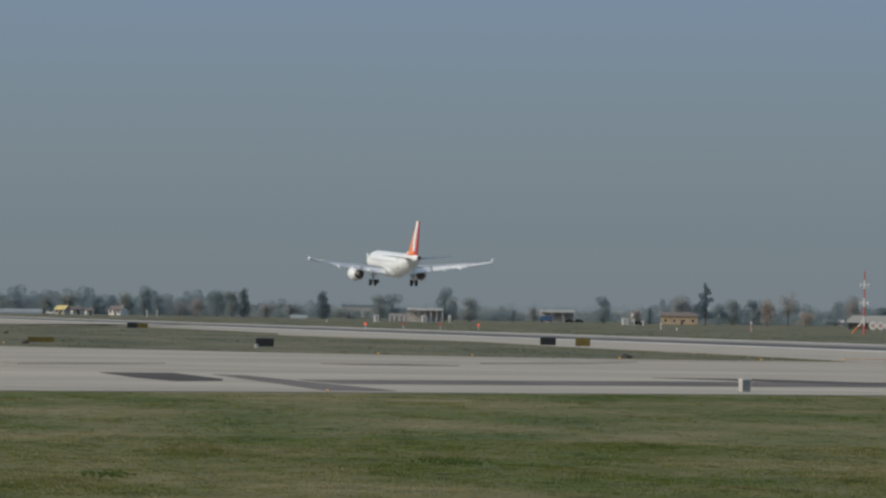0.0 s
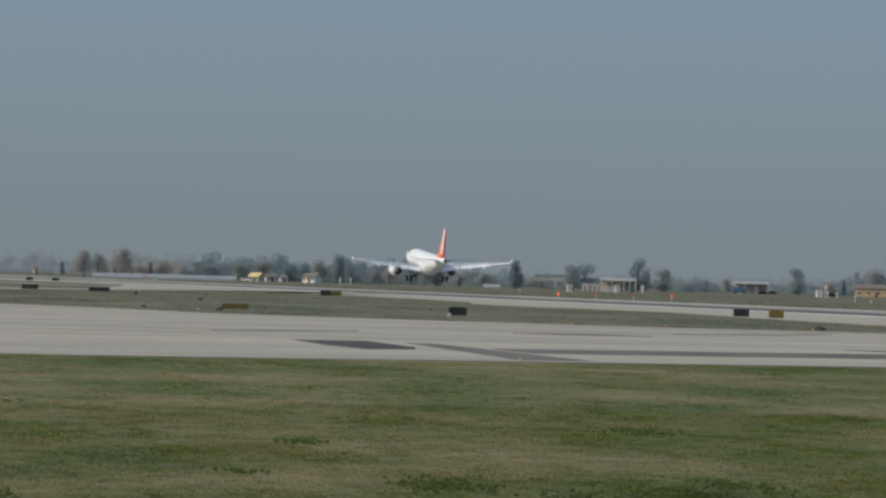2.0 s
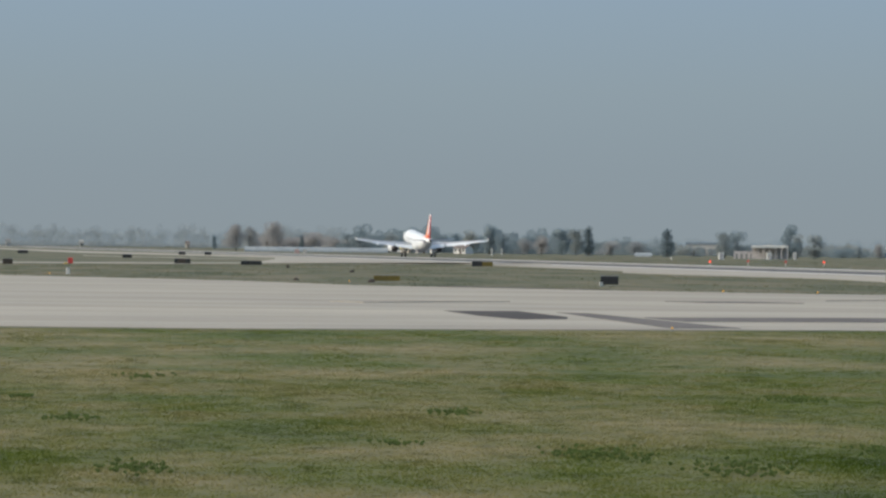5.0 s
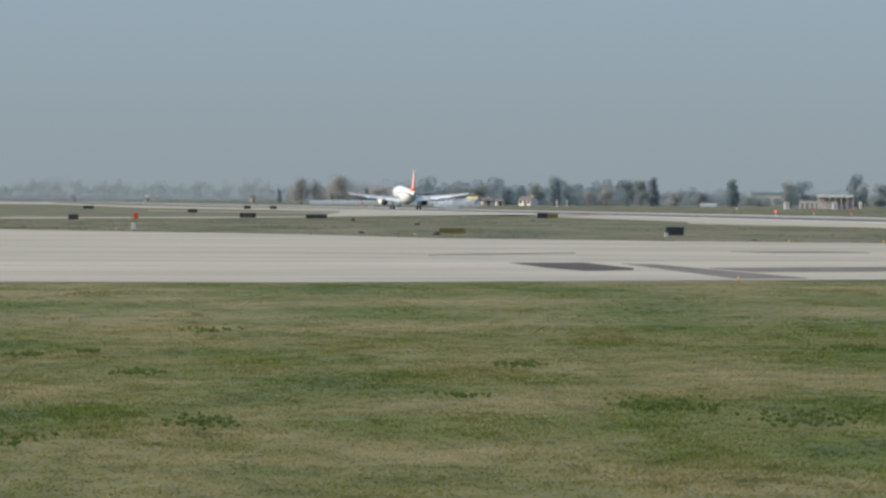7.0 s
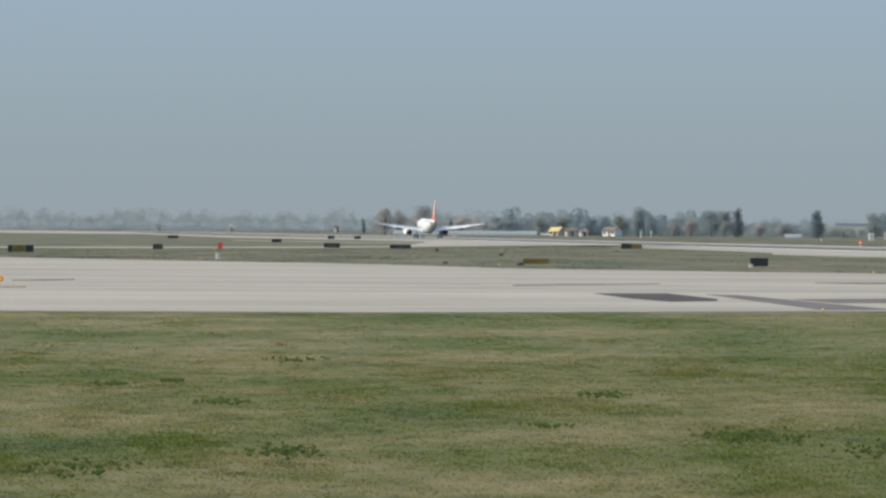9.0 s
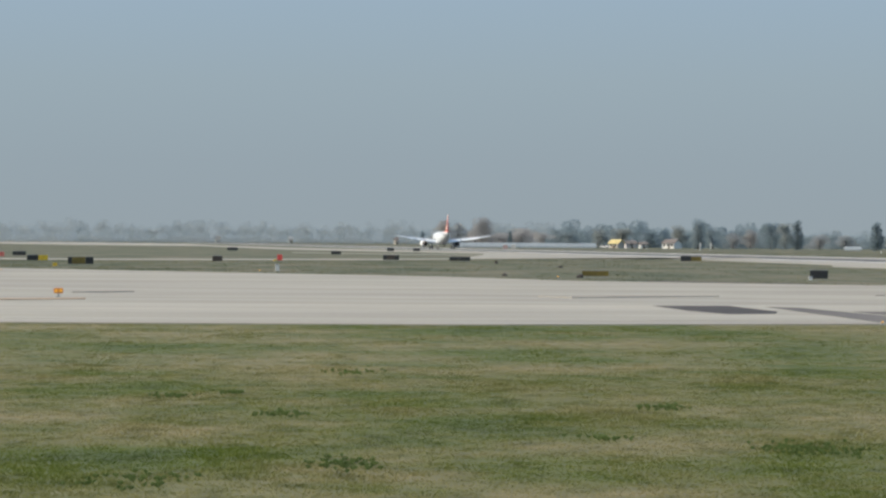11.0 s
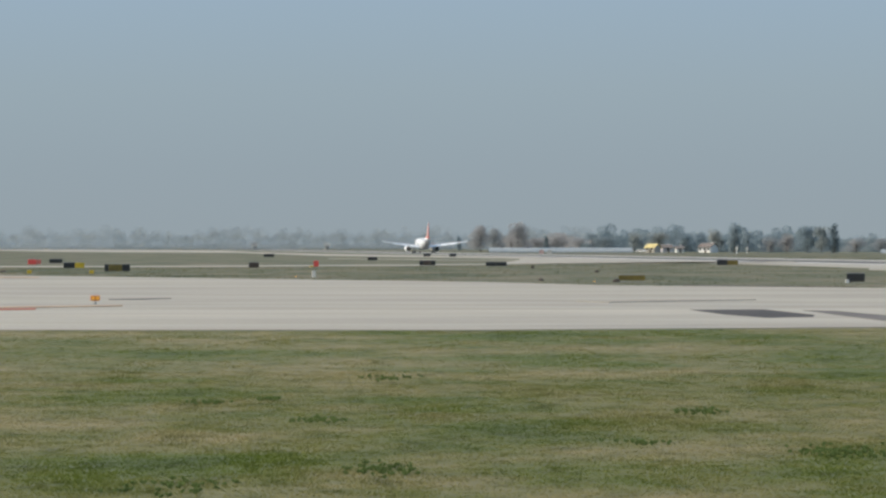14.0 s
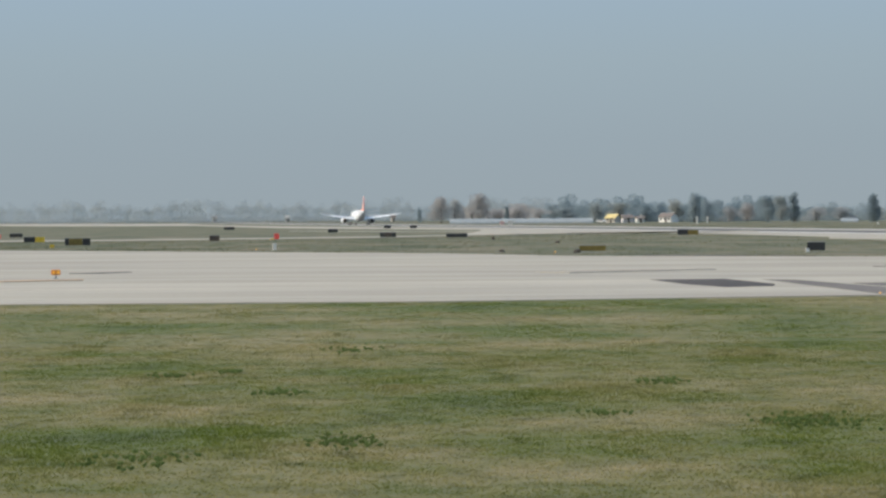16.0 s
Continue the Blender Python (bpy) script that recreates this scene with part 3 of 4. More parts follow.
def tree(name, kind, mat, seed, label):
    """A tree ten metres high, to be scaled where it stands."""
    rng = random.Random(seed)
    t = thing(name, 0, 0, -60, label=label, category="tree")
    trunk = bmesh.new()
    top = 8.5 if kind in ("poplar", "conifer") else 5.5
    rod((0, 0, -.3), (.1, .05, top), .2, .05, 7, trunk)
    blobs = []
    if kind == "round":
        for i in range(20):
            a, z = rng.uniform(0, 6.28), rng.uniform(1.4, 8.3)
            r = rng.uniform(.2, 2.9) * (.65 + .35 * min(1, z / 3.5)) * (1 - .6 * max(0, (z - 5.5) / 3))
            blobs.append((r * math.cos(a), r * math.sin(a), z, rng.uniform(1.2, 2.0), rng.uniform(1.1, 1.7)))
    elif kind == "poplar":
        for i in range(14):
            z = .9 + i * .6
            blobs.append((rng.uniform(-.45, .45), rng.uniform(-.45, .45), z, rng.uniform(1.0, 1.45) * (1 - .07 * max(0, i - 7)), rng.uniform(.9, 1.3)))
    elif kind == "conifer":
        for i in range(14):
            z = 2.0 + i * .58
            w = (10.2 - z) * .3
            a = rng.uniform(0, 6.28)
            blobs.append((w * .75 * math.cos(a), w * .75 * math.sin(a), z, w * rng.uniform(.5, 1.0) + .25, .6))
    elif kind == "bush":
        for i in range(12):
            a, r = rng.uniform(0, 6.28), rng.uniform(0, 5.0)
            blobs.append((r * math.cos(a), r * math.sin(a) * .6, rng.uniform(.8, 6.5), rng.uniform(1.2, 2.6), rng.uniform(1.2, 2.4)))
    elif kind == "bare":
        for i in range(16):
            a, r = rng.uniform(0, 6.28), rng.uniform(.5, 2.6)
            blobs.append((r * math.cos(a), r * math.sin(a), rng.uniform(3.5, 9.0), .9, 1.0))
    for x, y, z, r, rz in blobs:
        rod((0, 0, max(.6, z * .55)), (x, y, z), .06, .02, 5, trunk)
    part("trunk", trunk, BARK, t)
    layers, outline = FOLIAGE["rust" if mat is HAZED_RUST and kind == "round" else kind]
    size = .12
    me = leaf_sprays(seed, blobs, int(layers * outline / (1.2 * size * size)), size)
    me.materials.append(mat)
    new("crown", me).parent = t
    return t


# Tree colours carry haze, put into the leaf materials.
KINDS = {
    "round": [tree("broadleaf_tree", "round", HAZED_LEAF, 11, "green broadleaf tree with a rounded uneven crown, dulled by painted haze"), tree("broadleaf_tree", "round", HAZED_LEAF, 12, "green broadleaf tree with a rounded uneven crown, dulled by painted haze"),
              tree("broadleaf_tree", "round", HAZED_LEAF, 13, "green broadleaf tree with a rounded uneven crown, dulled by painted haze")],
    "rust": [tree("autumn_tree", "round", HAZED_RUST, 21, "broadleaf tree turning rusty brown in autumn"), tree("autumn_tree", "round", HAZED_RUST, 22, "broadleaf tree turning rusty brown in autumn")],
    "poplar": [tree("poplar_tree", "poplar", HAZED_LEAF, 31, "upright green poplar tree greyed by painted haze"), tree("poplar_tree", "poplar", HAZED_DARK, 32, "upright dark green poplar tree")],
    "conifer": [tree("conifer_tree", "conifer", HAZED_DARK, 41, "dark green ragged conifer")],
    "bush": [tree("shrub_clump", "bush", HAZED_LEAF, 51, "dense clump of green shrubs dulled by painted haze"), tree("shrub_clump", "bush", HAZED_RUST, 52, "dense clump of browning shrubs")],
    "bare": [tree("bare_tree", "bare", HAZED_RUST, 61, "half-bare tree with thin twigs")],
}
MODELS = [o for l in KINDS.values() for o in l]
rng = random.Random(5)


def plant(kind, bearing, far, tall, wide, group="trees along the airfield edge"):
    ob = rng.choice(KINDS[kind])
    x, y = at(bearing, far)
    natural = 7.2 if kind in ("round", "rust") else 3.0 if kind == "poplar" else 5.2 if kind == "conifer" else 11.0 if kind == "bush" else 6.5
    s, w = tall / 10.0, wide / natural
    m = pose(x, y, 0, 0, 0, rng.uniform(0, 360)) @ Matrix.Diagonal((w, w, s, 1))
    return tagged(copy_thing(ob, m), group=group)


# bearing, distance, height, width
for row in (("round", 1.78, 1750, 8.5, 12), ("round", 2.2, 1850, 10.5, 11), ("round", 2.55, 1880, 11, 12), ("round", 2.95, 1880, 10, 10), ("round", 3.35, 1890, 12.2, 12), ("poplar", 3.65, 1700, 12.6, 7),
            ("round", 3.85, 1760, 10, 9), ("bush", 4.15, 1700, 8.6, 12), ("rust", 4.4, 1750, 9, 8), ("round", 4.70, 1650, 13.2, 10), ("round", 4.9, 1640, 13, 8), ("poplar", 5.08, 1650, 13, 5),
            ("bush", 5.4, 1750, 8, 14), ("rust", 5.75, 1800, 7, 12), ("poplar", 6.22, 1600, 12, 6), ("bush", 6.6, 1800, 6.5, 14), ("round", 7.05, 1560, 10.5, 9), ("round", 7.22, 1580, 11, 11),
            ("round", 7.98, 1580, 14, 8.5), ("round", 8.1, 1620, 11, 8), ("round", 8.34, 1570, 9.8, 9), ("bush", 8.75, 1800, 6, 14), ("conifer", 8.98, 1500, 5, 4), ("rust", 9.27, 1600, 6.8, 5.5),
            ("round", 9.6, 1900, 6, 8), ("round", 10.3, 1520, 11, 9), ("rust", 10.75, 1700, 6.5, 9), ("poplar", 10.95, 1650, 7.5, 3), ("rust", 11.42, 1760, 13.5, 12), ("conifer", 11.76, 1550, 16.5, 9),
            ("round", 11.95, 1600, 10, 8), ("round", 12.15, 1620, 11, 7), ("round", 12.45, 1580, 12.4, 7), ("rust", 12.65, 1600, 11.5, 8), ("bare", 12.95, 1600, 14.5, 9), ("bush", 13.2, 1700, 8, 12),
            ("bush", 13.5, 1800, 8, 12), ("rust", 13.88, 1700, 14, 10), ("round", 14.3, 1600, 10, 8), ("round", 14.7, 1650, 11, 10),
            ("rust", -0.02, 1900, 13.8, 12), ("rust", 0.17, 1920, 12.5, 10), ("rust", 0.52, 1880, 15.2, 12.5), ("rust", 0.46, 1890, 11.5, 9), ("bare", 0.42, 1860, 9, 7), ("bush", 0.8, 2000, 8.5, 14), ("rust", 1.1, 2000, 8.8, 12), ("bush", 1.4, 1950, 9, 14),
            ("round", 1.6, 1900, 9.5, 10), ("poplar", -0.34, 2300, 9, 3.5), ("poplar", 0.93, 1950, 8.5, 3)):
    plant(*row)


def woodland(name, b0, b1, far, tall, layers, size, mat, seed, label):
    """A far wood as one belt of leaf sprays with an uneven top."""
    r = random.Random(seed)
    blobs = []
    long = radians(b1 - b0) * far
    count = int(long / (tall * .2))
    for i in range(count):
        b = b0 + (b1 - b0) * (i + r.uniform(-.7, .7)) / count
        d = far * r.uniform(.97, 1.06)
        x, y = at(b, d)
        hgt = tall * (.72 + .3 * noise.noise(Vector((b * 3.1, seed, 0))) + .16 * noise.noise(Vector((b * 11, seed, 5))) + r.uniform(-.1, .1))
        w = r.uniform(.26, .42) * hgt
        blobs.append((x, y, hgt * .36, w * 1.25, hgt * .38))
        blobs.append((x + r.uniform(-1, 1) * w, y, hgt * .12, w * 1.4, hgt * .16))
        for q in range(3):
            z = hgt * r.uniform(.45, .85)
            blobs.append((x + r.uniform(-.7, .7) * w, y + r.uniform(-1, 1) * w, z, w * r.uniform(.4, .7), min(hgt - z + .5, hgt * r.uniform(.12, .22))))
    me = leaf_sprays(seed, blobs, int(layers * long * tall * .7 / (1.2 * size * size)), size)
    me.name = name
    me.materials.append(mat)
    return tagged(new(name, me), label, "woodland", kind="stuff")


# Haze is in the leaf colour; thin layers let sky show through.
woodland("woodland", -8.6, 1.6, 2900, 22.0, 1.35, .20, HAZED_FAR, 71, "far autumn wood along the horizon, painted haze-blue")
woodland("woodland", -9.0, 17.0, 3500, 19.0, .5, .25, HAZED_FAR, 72, "farthest wood on the horizon, painted haze-blue")
woodland("hedge", 1.4, 15.5, 2000, 6.0, 3.0, .2, HAZED_LEAF, 73, "green hedge behind the far field, dulled by painted haze")
woodland("woodland", 1.7, 4.6, 1930, 16.0, 5.5, .2, HAZED_LEAF, 74, "green autumn wood beyond the airfield, dulled by painted haze")
woodland("woodland", 4.3, 6.3, 1950, 11.5, 4.0, .2, HAZED_LEAF, 76, "lower green wood beyond the airfield, dulled by painted haze")
woodland("woodland", 0.3, 1.9, 2050, 12.5, 4.5, .2, HAZED_RUST, 77, "brownish autumn wood beyond the runway")
woodland("woodland", 6.2, 10.9, 2100, 8.5, 3.0, .2, HAZED_LEAF, 78, "low green wood behind the sheds, dulled by painted haze")
woodland("woodland", 10.9, 15.5, 1900, 13.5, 4.5, .2, HAZED_LEAF, 75, "green autumn wood beyond the airfield, dulled by painted haze")
for o in MODELS:
    for c in list(o.children):
        bpy.data.objects.remove(c)
    bpy.data.objects.remove(o)


# ---- airfield signs, lamps and markers ----
def face_camera(x, y):
    return -math.degrees(math.atan2(x, y))


def sign(x, y, panels, tall, label, foot=0.12, turn=0.0, group="airfield guidance signs", name="airfield_sign"):
    """A low guidance sign: a row of boxed panels on short legs. panels: (width, material, words)."""
    total = sum(p[0] for p in panels)
    t = thing(name, x, y, 0, face_camera(x, y) + turn, label=label, category="sign", group=group)
    at_x = -total / 2
    for wide, mat, words in panels:
        body = part("panel", box(wide - .02, .22, tall, at_x + wide / 2, 0, foot, bevel=.03), mat, t, words)
        part("frame", box(wide - .01, .05, .05, at_x + wide / 2, 0, foot + tall, bevel=.01), GREY, body)
        for q in (.2, .8):
            part("leg", box(.06, .06, foot, at_x + wide * q, 0, 0), GREY, t)
        at_x += wide
    part("base_plate", box(total * .96, .34, .03, 0, 0, .0), GREY, t, "thin concrete footing")
    return t


BK, OL, YE, BR = (BLACK, "black face"), (OLIVE, "dull yellow back"), (YELLOW, "bright yellow face"), (BROWN, "dark brown face")
SIGNS = [  # x, y, panels, height, label
    (31.8, 337, [(1.55, *BK)], .70, "black guidance sign with a white lamp box beside it"),
    (66.7, 399, [(1.62, *BK)], .76, "black guidance sign on the grass island"),
    (68.9, 391, [(1.50, *OL)], .80, "dull yellow guidance sign on the grass island"),
    (37.8, 623, [(1.65, *BK)], .80, "black guidance sign beside the taxiway"),
    (39.7, 628, [(1.80, *OL)], .70, "dull yellow guidance sign beside the taxiway"),
    (13.2, 349, [(2.35, *OL)], .45, "long dull yellow guidance sign at the apron edge"),
    (2.1, 595, [(1.5, *BK), (1.65, *BK)], .55, "long low black guidance sign on grass"),
    (-8.5, 614, [(.6, *BK), (1.2, *BR), (.7, *BK)], .70, "black and brown guidance sign on grass"),
    (-15.3, 1095, [(1.9, *BK)], .80, "far black guidance sign near the runway"),
    (-8.1, 1091, [(1.9, *BK)], .80, "far black guidance sign near the runway"),
    (-22.8, 821, [(2.0, *BK)], .65, "dark guidance sign on the far grass"),
    (-57.7, 1069, [(2.8, *BK)], .75, "wide dark guidance sign on the far grass"),
    (-31.6, 547, [(1.4, *BR)], .70, "dark brown guidance sign by the exit taxiway"),
    (-43.6, 472, [(.5, *BK), (1.6, OLIVE, "yellow-green middle panel"), (.95, *BK)], .80, "black and yellow guidance sign with three panels"),
    (-55.9, 541, [(1.55, *BK), (1.3, *YE)], .70, "black and bright yellow guidance sign"),
    (-74.8, 693, [(2.3, *BK)], .65, "black guidance sign on the far grass"),
    (-72.5, 636, [(1.3, RED, "bright red face")], .80, "red mandatory sign on grass"),
    (-73.3, 652, [(.95, SALMON, "faded red face")], .70, "faded red mandatory sign on grass"),
    (-100.5, 690, [(2.4, *BK)], .6, "black guidance sign on the far grass"),
]
for x, y, panels, tall, label in SIGNS:
    sign(x, y, panels, tall, label)


def lamp_box(x, y, wide, tall, label):
    t = thing("lamp_box", x, y, 0, face_camera(x, y) + 12, label=label, category="lamp box")
    part("housing", box(wide, wide * .8, tall, bevel=.03), WHITE, t)
    part("lid", box(wide * 1.08, wide * .88, .04, 0, 0, tall, bevel=.01), GREY, t)


lamp_box(31.05, 336.6, .28, .3, "small white lamp box beside a sign")
lamp_box(-17.0, 399, .34, .62, "white marker post box on grass")


def cabinet(x, y):
    t = thing("utility_cabinet", x, y, .0, face_camera(x, y) + 24, label="small white utility cabinet at the apron edge, front painted in shade", category="cabinet")
    part("body", box(.40, .40, .52, 0, 0, .03, bevel=.02), SHEET, t)
    # The shade on the cabinet's front is put into this panel's grey.
    part("door", box(.34, .02, .44, 0, -.212, .07, bevel=.006), GREY, t, "grey front panel with the shade in its colour")
    part("roof", box(.46, .46, .03, 0, 0, .552, bevel=.01), WHITE, t)
    part("plinth", box(.44, .44, .04, 0, 0, 0), GREY, t)


cabinet(36.4, 166.4)


def edge_light(x, y, size=.13, mat=AMBER, group="apron edge lights", label="small amber edge light on a short stem"):
    t = thing("edge_light", x, y, 0, 0, label=label, category="lamp", group=group)
    part("stem", rod((0, 0, 0), (0, 0, size), .03, sides=6), GREY, t)
    part("base", rod((0, 0, 0), (0, 0, .04), size * .6, sides=10), GREY, t)
    dome = bmesh.new()
    bmesh.ops.create_uvsphere(dome, u_segments=10, v_segments=6, radius=size * .55, matrix=Matrix.Translation((0, 0, size * 1.3)) @ Matrix.Diagonal((1, 1, .85, 1)))
    part("lens", dome, mat, t, "amber lens", True)


for x, y in ((9.5, 334.5), (-18.2, 386), (-24.4, 559), (35.6, 288.5), (42.2, 286), (52.3, 281.4), (63.2, 283.5), (71, 290), (17.0, 153.8)):
    edge_light(x, y, .09 if y < 200 else .13)


def guard_light(x, y):
    t = thing("guard_light", x, y, .03, face_camera(x, y), label="orange runway guard light on a stem", category="lamp")
    part("stem", rod((0, 0, 0), (0, 0, .2), .035, sides=8), GREY, t)
    part("base", rod((0, 0, 0), (0, 0, .03), .14, sides=12), GREY, t)
    part("housing", box(.50, .18, .28, 0, 0, .19, bevel=.05), ORANGE, t, "orange housing")
    for q in (-.12, .12):
        part("lens", rod((q, -.1, .33), (q, -.12, .33), .085, sides=12), AMBER, t, "amber lens")


guard_light(-20.8, 212.4)
for x, y in ((-43.1, 436), (-50.1, 437)):
    t = thing("marker_board", x, y, 0, face_camera(x, y), label="small yellow marker board on grass", category="marker", group="yellow marker boards")
    part("board", box(.5, .12, .36, 0, 0, .08, bevel=.04), YELLOW, t)
    part("leg", box(.05, .05, .1, 0, 0, 0), GREY, t)


def red_sign(x, y):
    t = thing("stop_sign", x, y, 0, face_camera(x, y), label="small bright red sign on a short post", category="sign")
    part("post", rod((0, 0, 0), (0, 0, .5), .04, sides=8), GREY, t)
    part("panel", box(.68, .08, .78, 0, 0, .28, bevel=.03), RED, t, "bright red panel")
    part("tag", box(.4, .06, .2, -.62, 0, .22, bevel=.02), YELLOW, t, "small yellow tag")


red_sign(-22.9, 545)


def lump(x, y, wide, tall, label, seed):
    r = random.Random(seed)
    bm = bmesh.new()
    bmesh.ops.create_icosphere(bm, subdivisions=3, radius=1.0)
    for v in bm.verts:
        k = 1 + .35 * noise.noise(v.co * 1.7 + Vector((seed, 0, 0)))
        v.co = Vector((v.co.x * wide / 2 * k, v.co.y * wide / 3 * k, max(-.05, v.co.z) * tall * k))
    ob = part("soil_heap", bm, BROWN, None, "", True)
    ob.location = (x, y, 0)
    tagged(ob, label, "soil heap")


for i, (x, y, w, h) in enumerate(((11.7, 344, .7, .3), (5.3, 356, .55, .24), (7.0, 549, .45, .5), (13.6, 470, .7, .25), (55.5, 296, .9, .3), (-57, 470, .9, .25))):
    lump(x, y, w, h, "small dark heap of soil on the grass", i)


def approach_lamp(x, y, mat, words):
    t = thing("obstruction_light", x, y, 0, 0, label=words + " red lamp on a thin pole", category="lamp", group="red lamps beyond the runway")
    part("pole", rod((0, 0, 0), (0, 0, .75), .05, sides=8), WHITE, t)
    bm = bmesh.new()
    bmesh.ops.create_uvsphere(bm, u_segments=12, v_segments=8, radius=.24, matrix=Matrix.Translation((0, 0, .95)))
    part("lens", bm, mat, t, "red lens", True)


for b, d, mat, words in ((6.84, 750, RED_GLOW, "brightly lit"), (7.39, 800, RED, "dim unlit"), (7.93, 780, RED, "dim unlit"), (8.48, 785, RED_GLOW, "brightly lit")):
    approach_lamp(*at(b, d), mat, words)


# ---- masts, sheds and far houses ----
def mast(x, y):
    t = thing("radio_mast", x, y, 0, face_camera(x, y), label="tall red and white banded mast with cross arms", category="mast")
    z = 0.0
    for i in range(7):
        part("segment", rod((0, 0, z), (0, 0, z + 2.0), .27 - .018 * i, .26 - .018 * i, 8), SALMON if i % 2 == 0 else WHITE, t, "red band" if i % 2 == 0 else "white band")
        z += 2.0
    for zz in (10.8, 6.9):
        part("cross_arm", box(2.0, .2, .22, 0, 0, zz, bevel=.04), WHITE, t, "white cross arm")
        for q in (-.9, 0, .9):
            part("lamp", rod((q, 0, zz - .4), (q, 0, zz + .5), .13, sides=8), WHITE, t)
        part("platform", box(1.0, 1.0, .12, 0, 0, zz - .6, bevel=.02), WHITE, t)
    part("strut", rod((-2.7, -.4, 0), (-1.3, -.2, 1.6), .16), ORANGE, t, "orange lower strut")
    part("strut", rod((-1.3, -.2, 1.6), (-.2, 0, 3.0), .16), WHITE, t, "white upper strut")


mast(*at(14.04, 882))
for b, d in ((14.17, 905), (14.28, 915), (14.39, 925)):
    x, y = at(b, d)
    t = thing("antenna_panel", x, y, 0, face_camera(x, y), label="round pink and white antenna panel on a post", category="antenna", group="antenna panels by the mast")
    part("dish", rod((0, -.1, 1.9), (0, .1, 1.9), .95, sides=16), WHITE, t, "white dish")
    part("band", rod((0, -.14, 1.9), (0, .14, 1.9), .5, sides=16), BLUSH, t, "faded pink middle")
    part("post", rod((0, 0, 0), (0, 0, 1.2), .1), GREY, t)


def house(b, d, wide, deep, wall, roof, wall_mat, roof_mat, label, windows=3, turn=10.0, name="house", extra=None):
    """A house with a gabled roof, framed dark panes fixed onto the front, a door and a chimney."""
    x, y = at(b, d)
    t = thing(name, x, y, 0, face_camera(x, y) + turn, label=label, category="house")
    body = bmesh.new()
    box(wide, deep, wall, bm=body)
    g = [body.verts.new(p) for p in ((-wide / 2, -deep / 2, wall), (-wide / 2, deep / 2, wall), (-wide / 2, 0, wall + roof), (wide / 2, -deep / 2, wall), (wide / 2, deep / 2, wall), (wide / 2, 0, wall + roof))]
    body.faces.new(g[:3])
    body.faces.new(g[3:])
    part("wall", body, wall_mat, t)
    o = .45
    for s in (-1, 1):
        part("roof", loft([[(q, s * (deep / 2 + o), wall - o * roof / (deep / 2)), (q, 0, wall + roof), (q, 0, wall + roof + .2), (q, s * (deep / 2 + o), wall - o * roof / (deep / 2) + .2)] for q in (-wide / 2 - o, wide / 2 + o)]), roof_mat, t, "pitched tiled roof")
    part("chimney", box(.6, .6, 1.2, wide * .25, deep * .15, wall + roof * .6, bevel=.03), wall_mat, t)
    floors = 2 if wall > 4.4 else 1
    for f in range(floors):
        for i in range(windows):
            q = -wide / 2 + wide * (i + .5) / windows
            w = part("window", box(1.3, .12, 1.3, q, -deep / 2 - .03, .9 + 2.7 * f, bevel=.02), WHITE, t, "white window frame")
            part("pane", box(1.05, .06, 1.05, q, -deep / 2 - .08, 1.02 + 2.7 * f), WINDOW, w, "dark pane")
    part("door", box(1.1, .1, 2.1, wide * .08, -deep / 2 - .02, 0, bevel=.02), BROWN, t)
    return t


house(11.38, 1690, 15.5, 9, 3.5, 1.5, PLASTER, ROOF, "long ochre farmhouse with a dark tiled roof", 4, 0)
house(2.47, 1790, 4.8, 6, 2.2, 1.6, CREAM, LEMON, "small house with a sunlit yellow roof", 2, -30)
house(2.66, 1815, 5, 6, 2.2, 1.2, PINK, ROOF, "low grey outbuilding beside trees", 1, 15)
house(2.85, 1800, 3.2, 4, 1.9, .9, WHITE, ROOF, "small white shed with a brown roof", 1, 10)
house(3.27, 1800, 6.5, 6, 2.6, 1.5, WHITE, ROOF, "pale plastered house with a brown tiled roof", 3, -35)
house(13.22, 1900, 3.0, 5, 3.6, 1.6, PLASTER, ROOF_RED, "narrow orange house among trees", 1, 10)
house(13.6, 1880, 9, 6, 1.8, 1.0, CREAM, SHEET, "low cream farm shed with a pale roof", 2, 5)
house(-2.25, 2980, 2.8, 4, 3.6, 1.2, CREAM, SHEET, "low cream far house among trees", 2, 10)
house(-0.72, 2700, 2.4, 4, 3.2, 1.5, CREAM, ROOF, "narrow cream far house among trees", 1, 10)
house(-3.3, 3000, 3.2, 4, 3.6, 1.4, CREAM, ROOF, "cream far house with a brown roof", 2, 10)


def shed(b, d, wide, deep, tall, fascia, cols, label, wall_mat=None, fill=.0):
    """An open-sided shed: flat deck roof with a pale fascia on posts, a back wall."""
    x, y = at(b, d)
    t = thing("open_shed", x, y, 0, face_camera(x, y), label=label, category="shed")
    part("roof", box(wide, deep, fascia, 0, 0, tall - fascia, bevel=.06), WHITE, t, "flat white roof with deep fascia")
    for i in range(cols):
        q = -wide / 2 + .3 + (wide - .6) * i / (cols - 1)
        for s in (-1, 1):
            part("column", box(.32, .32, tall - fascia, q, s * (deep / 2 - .4), 0), PINK, t)
    part("back_wall", box(wide * .96, .25, (tall - fascia) * .96, 0, deep / 2 - .9, 0), wall_mat or PINK, t)
    return t


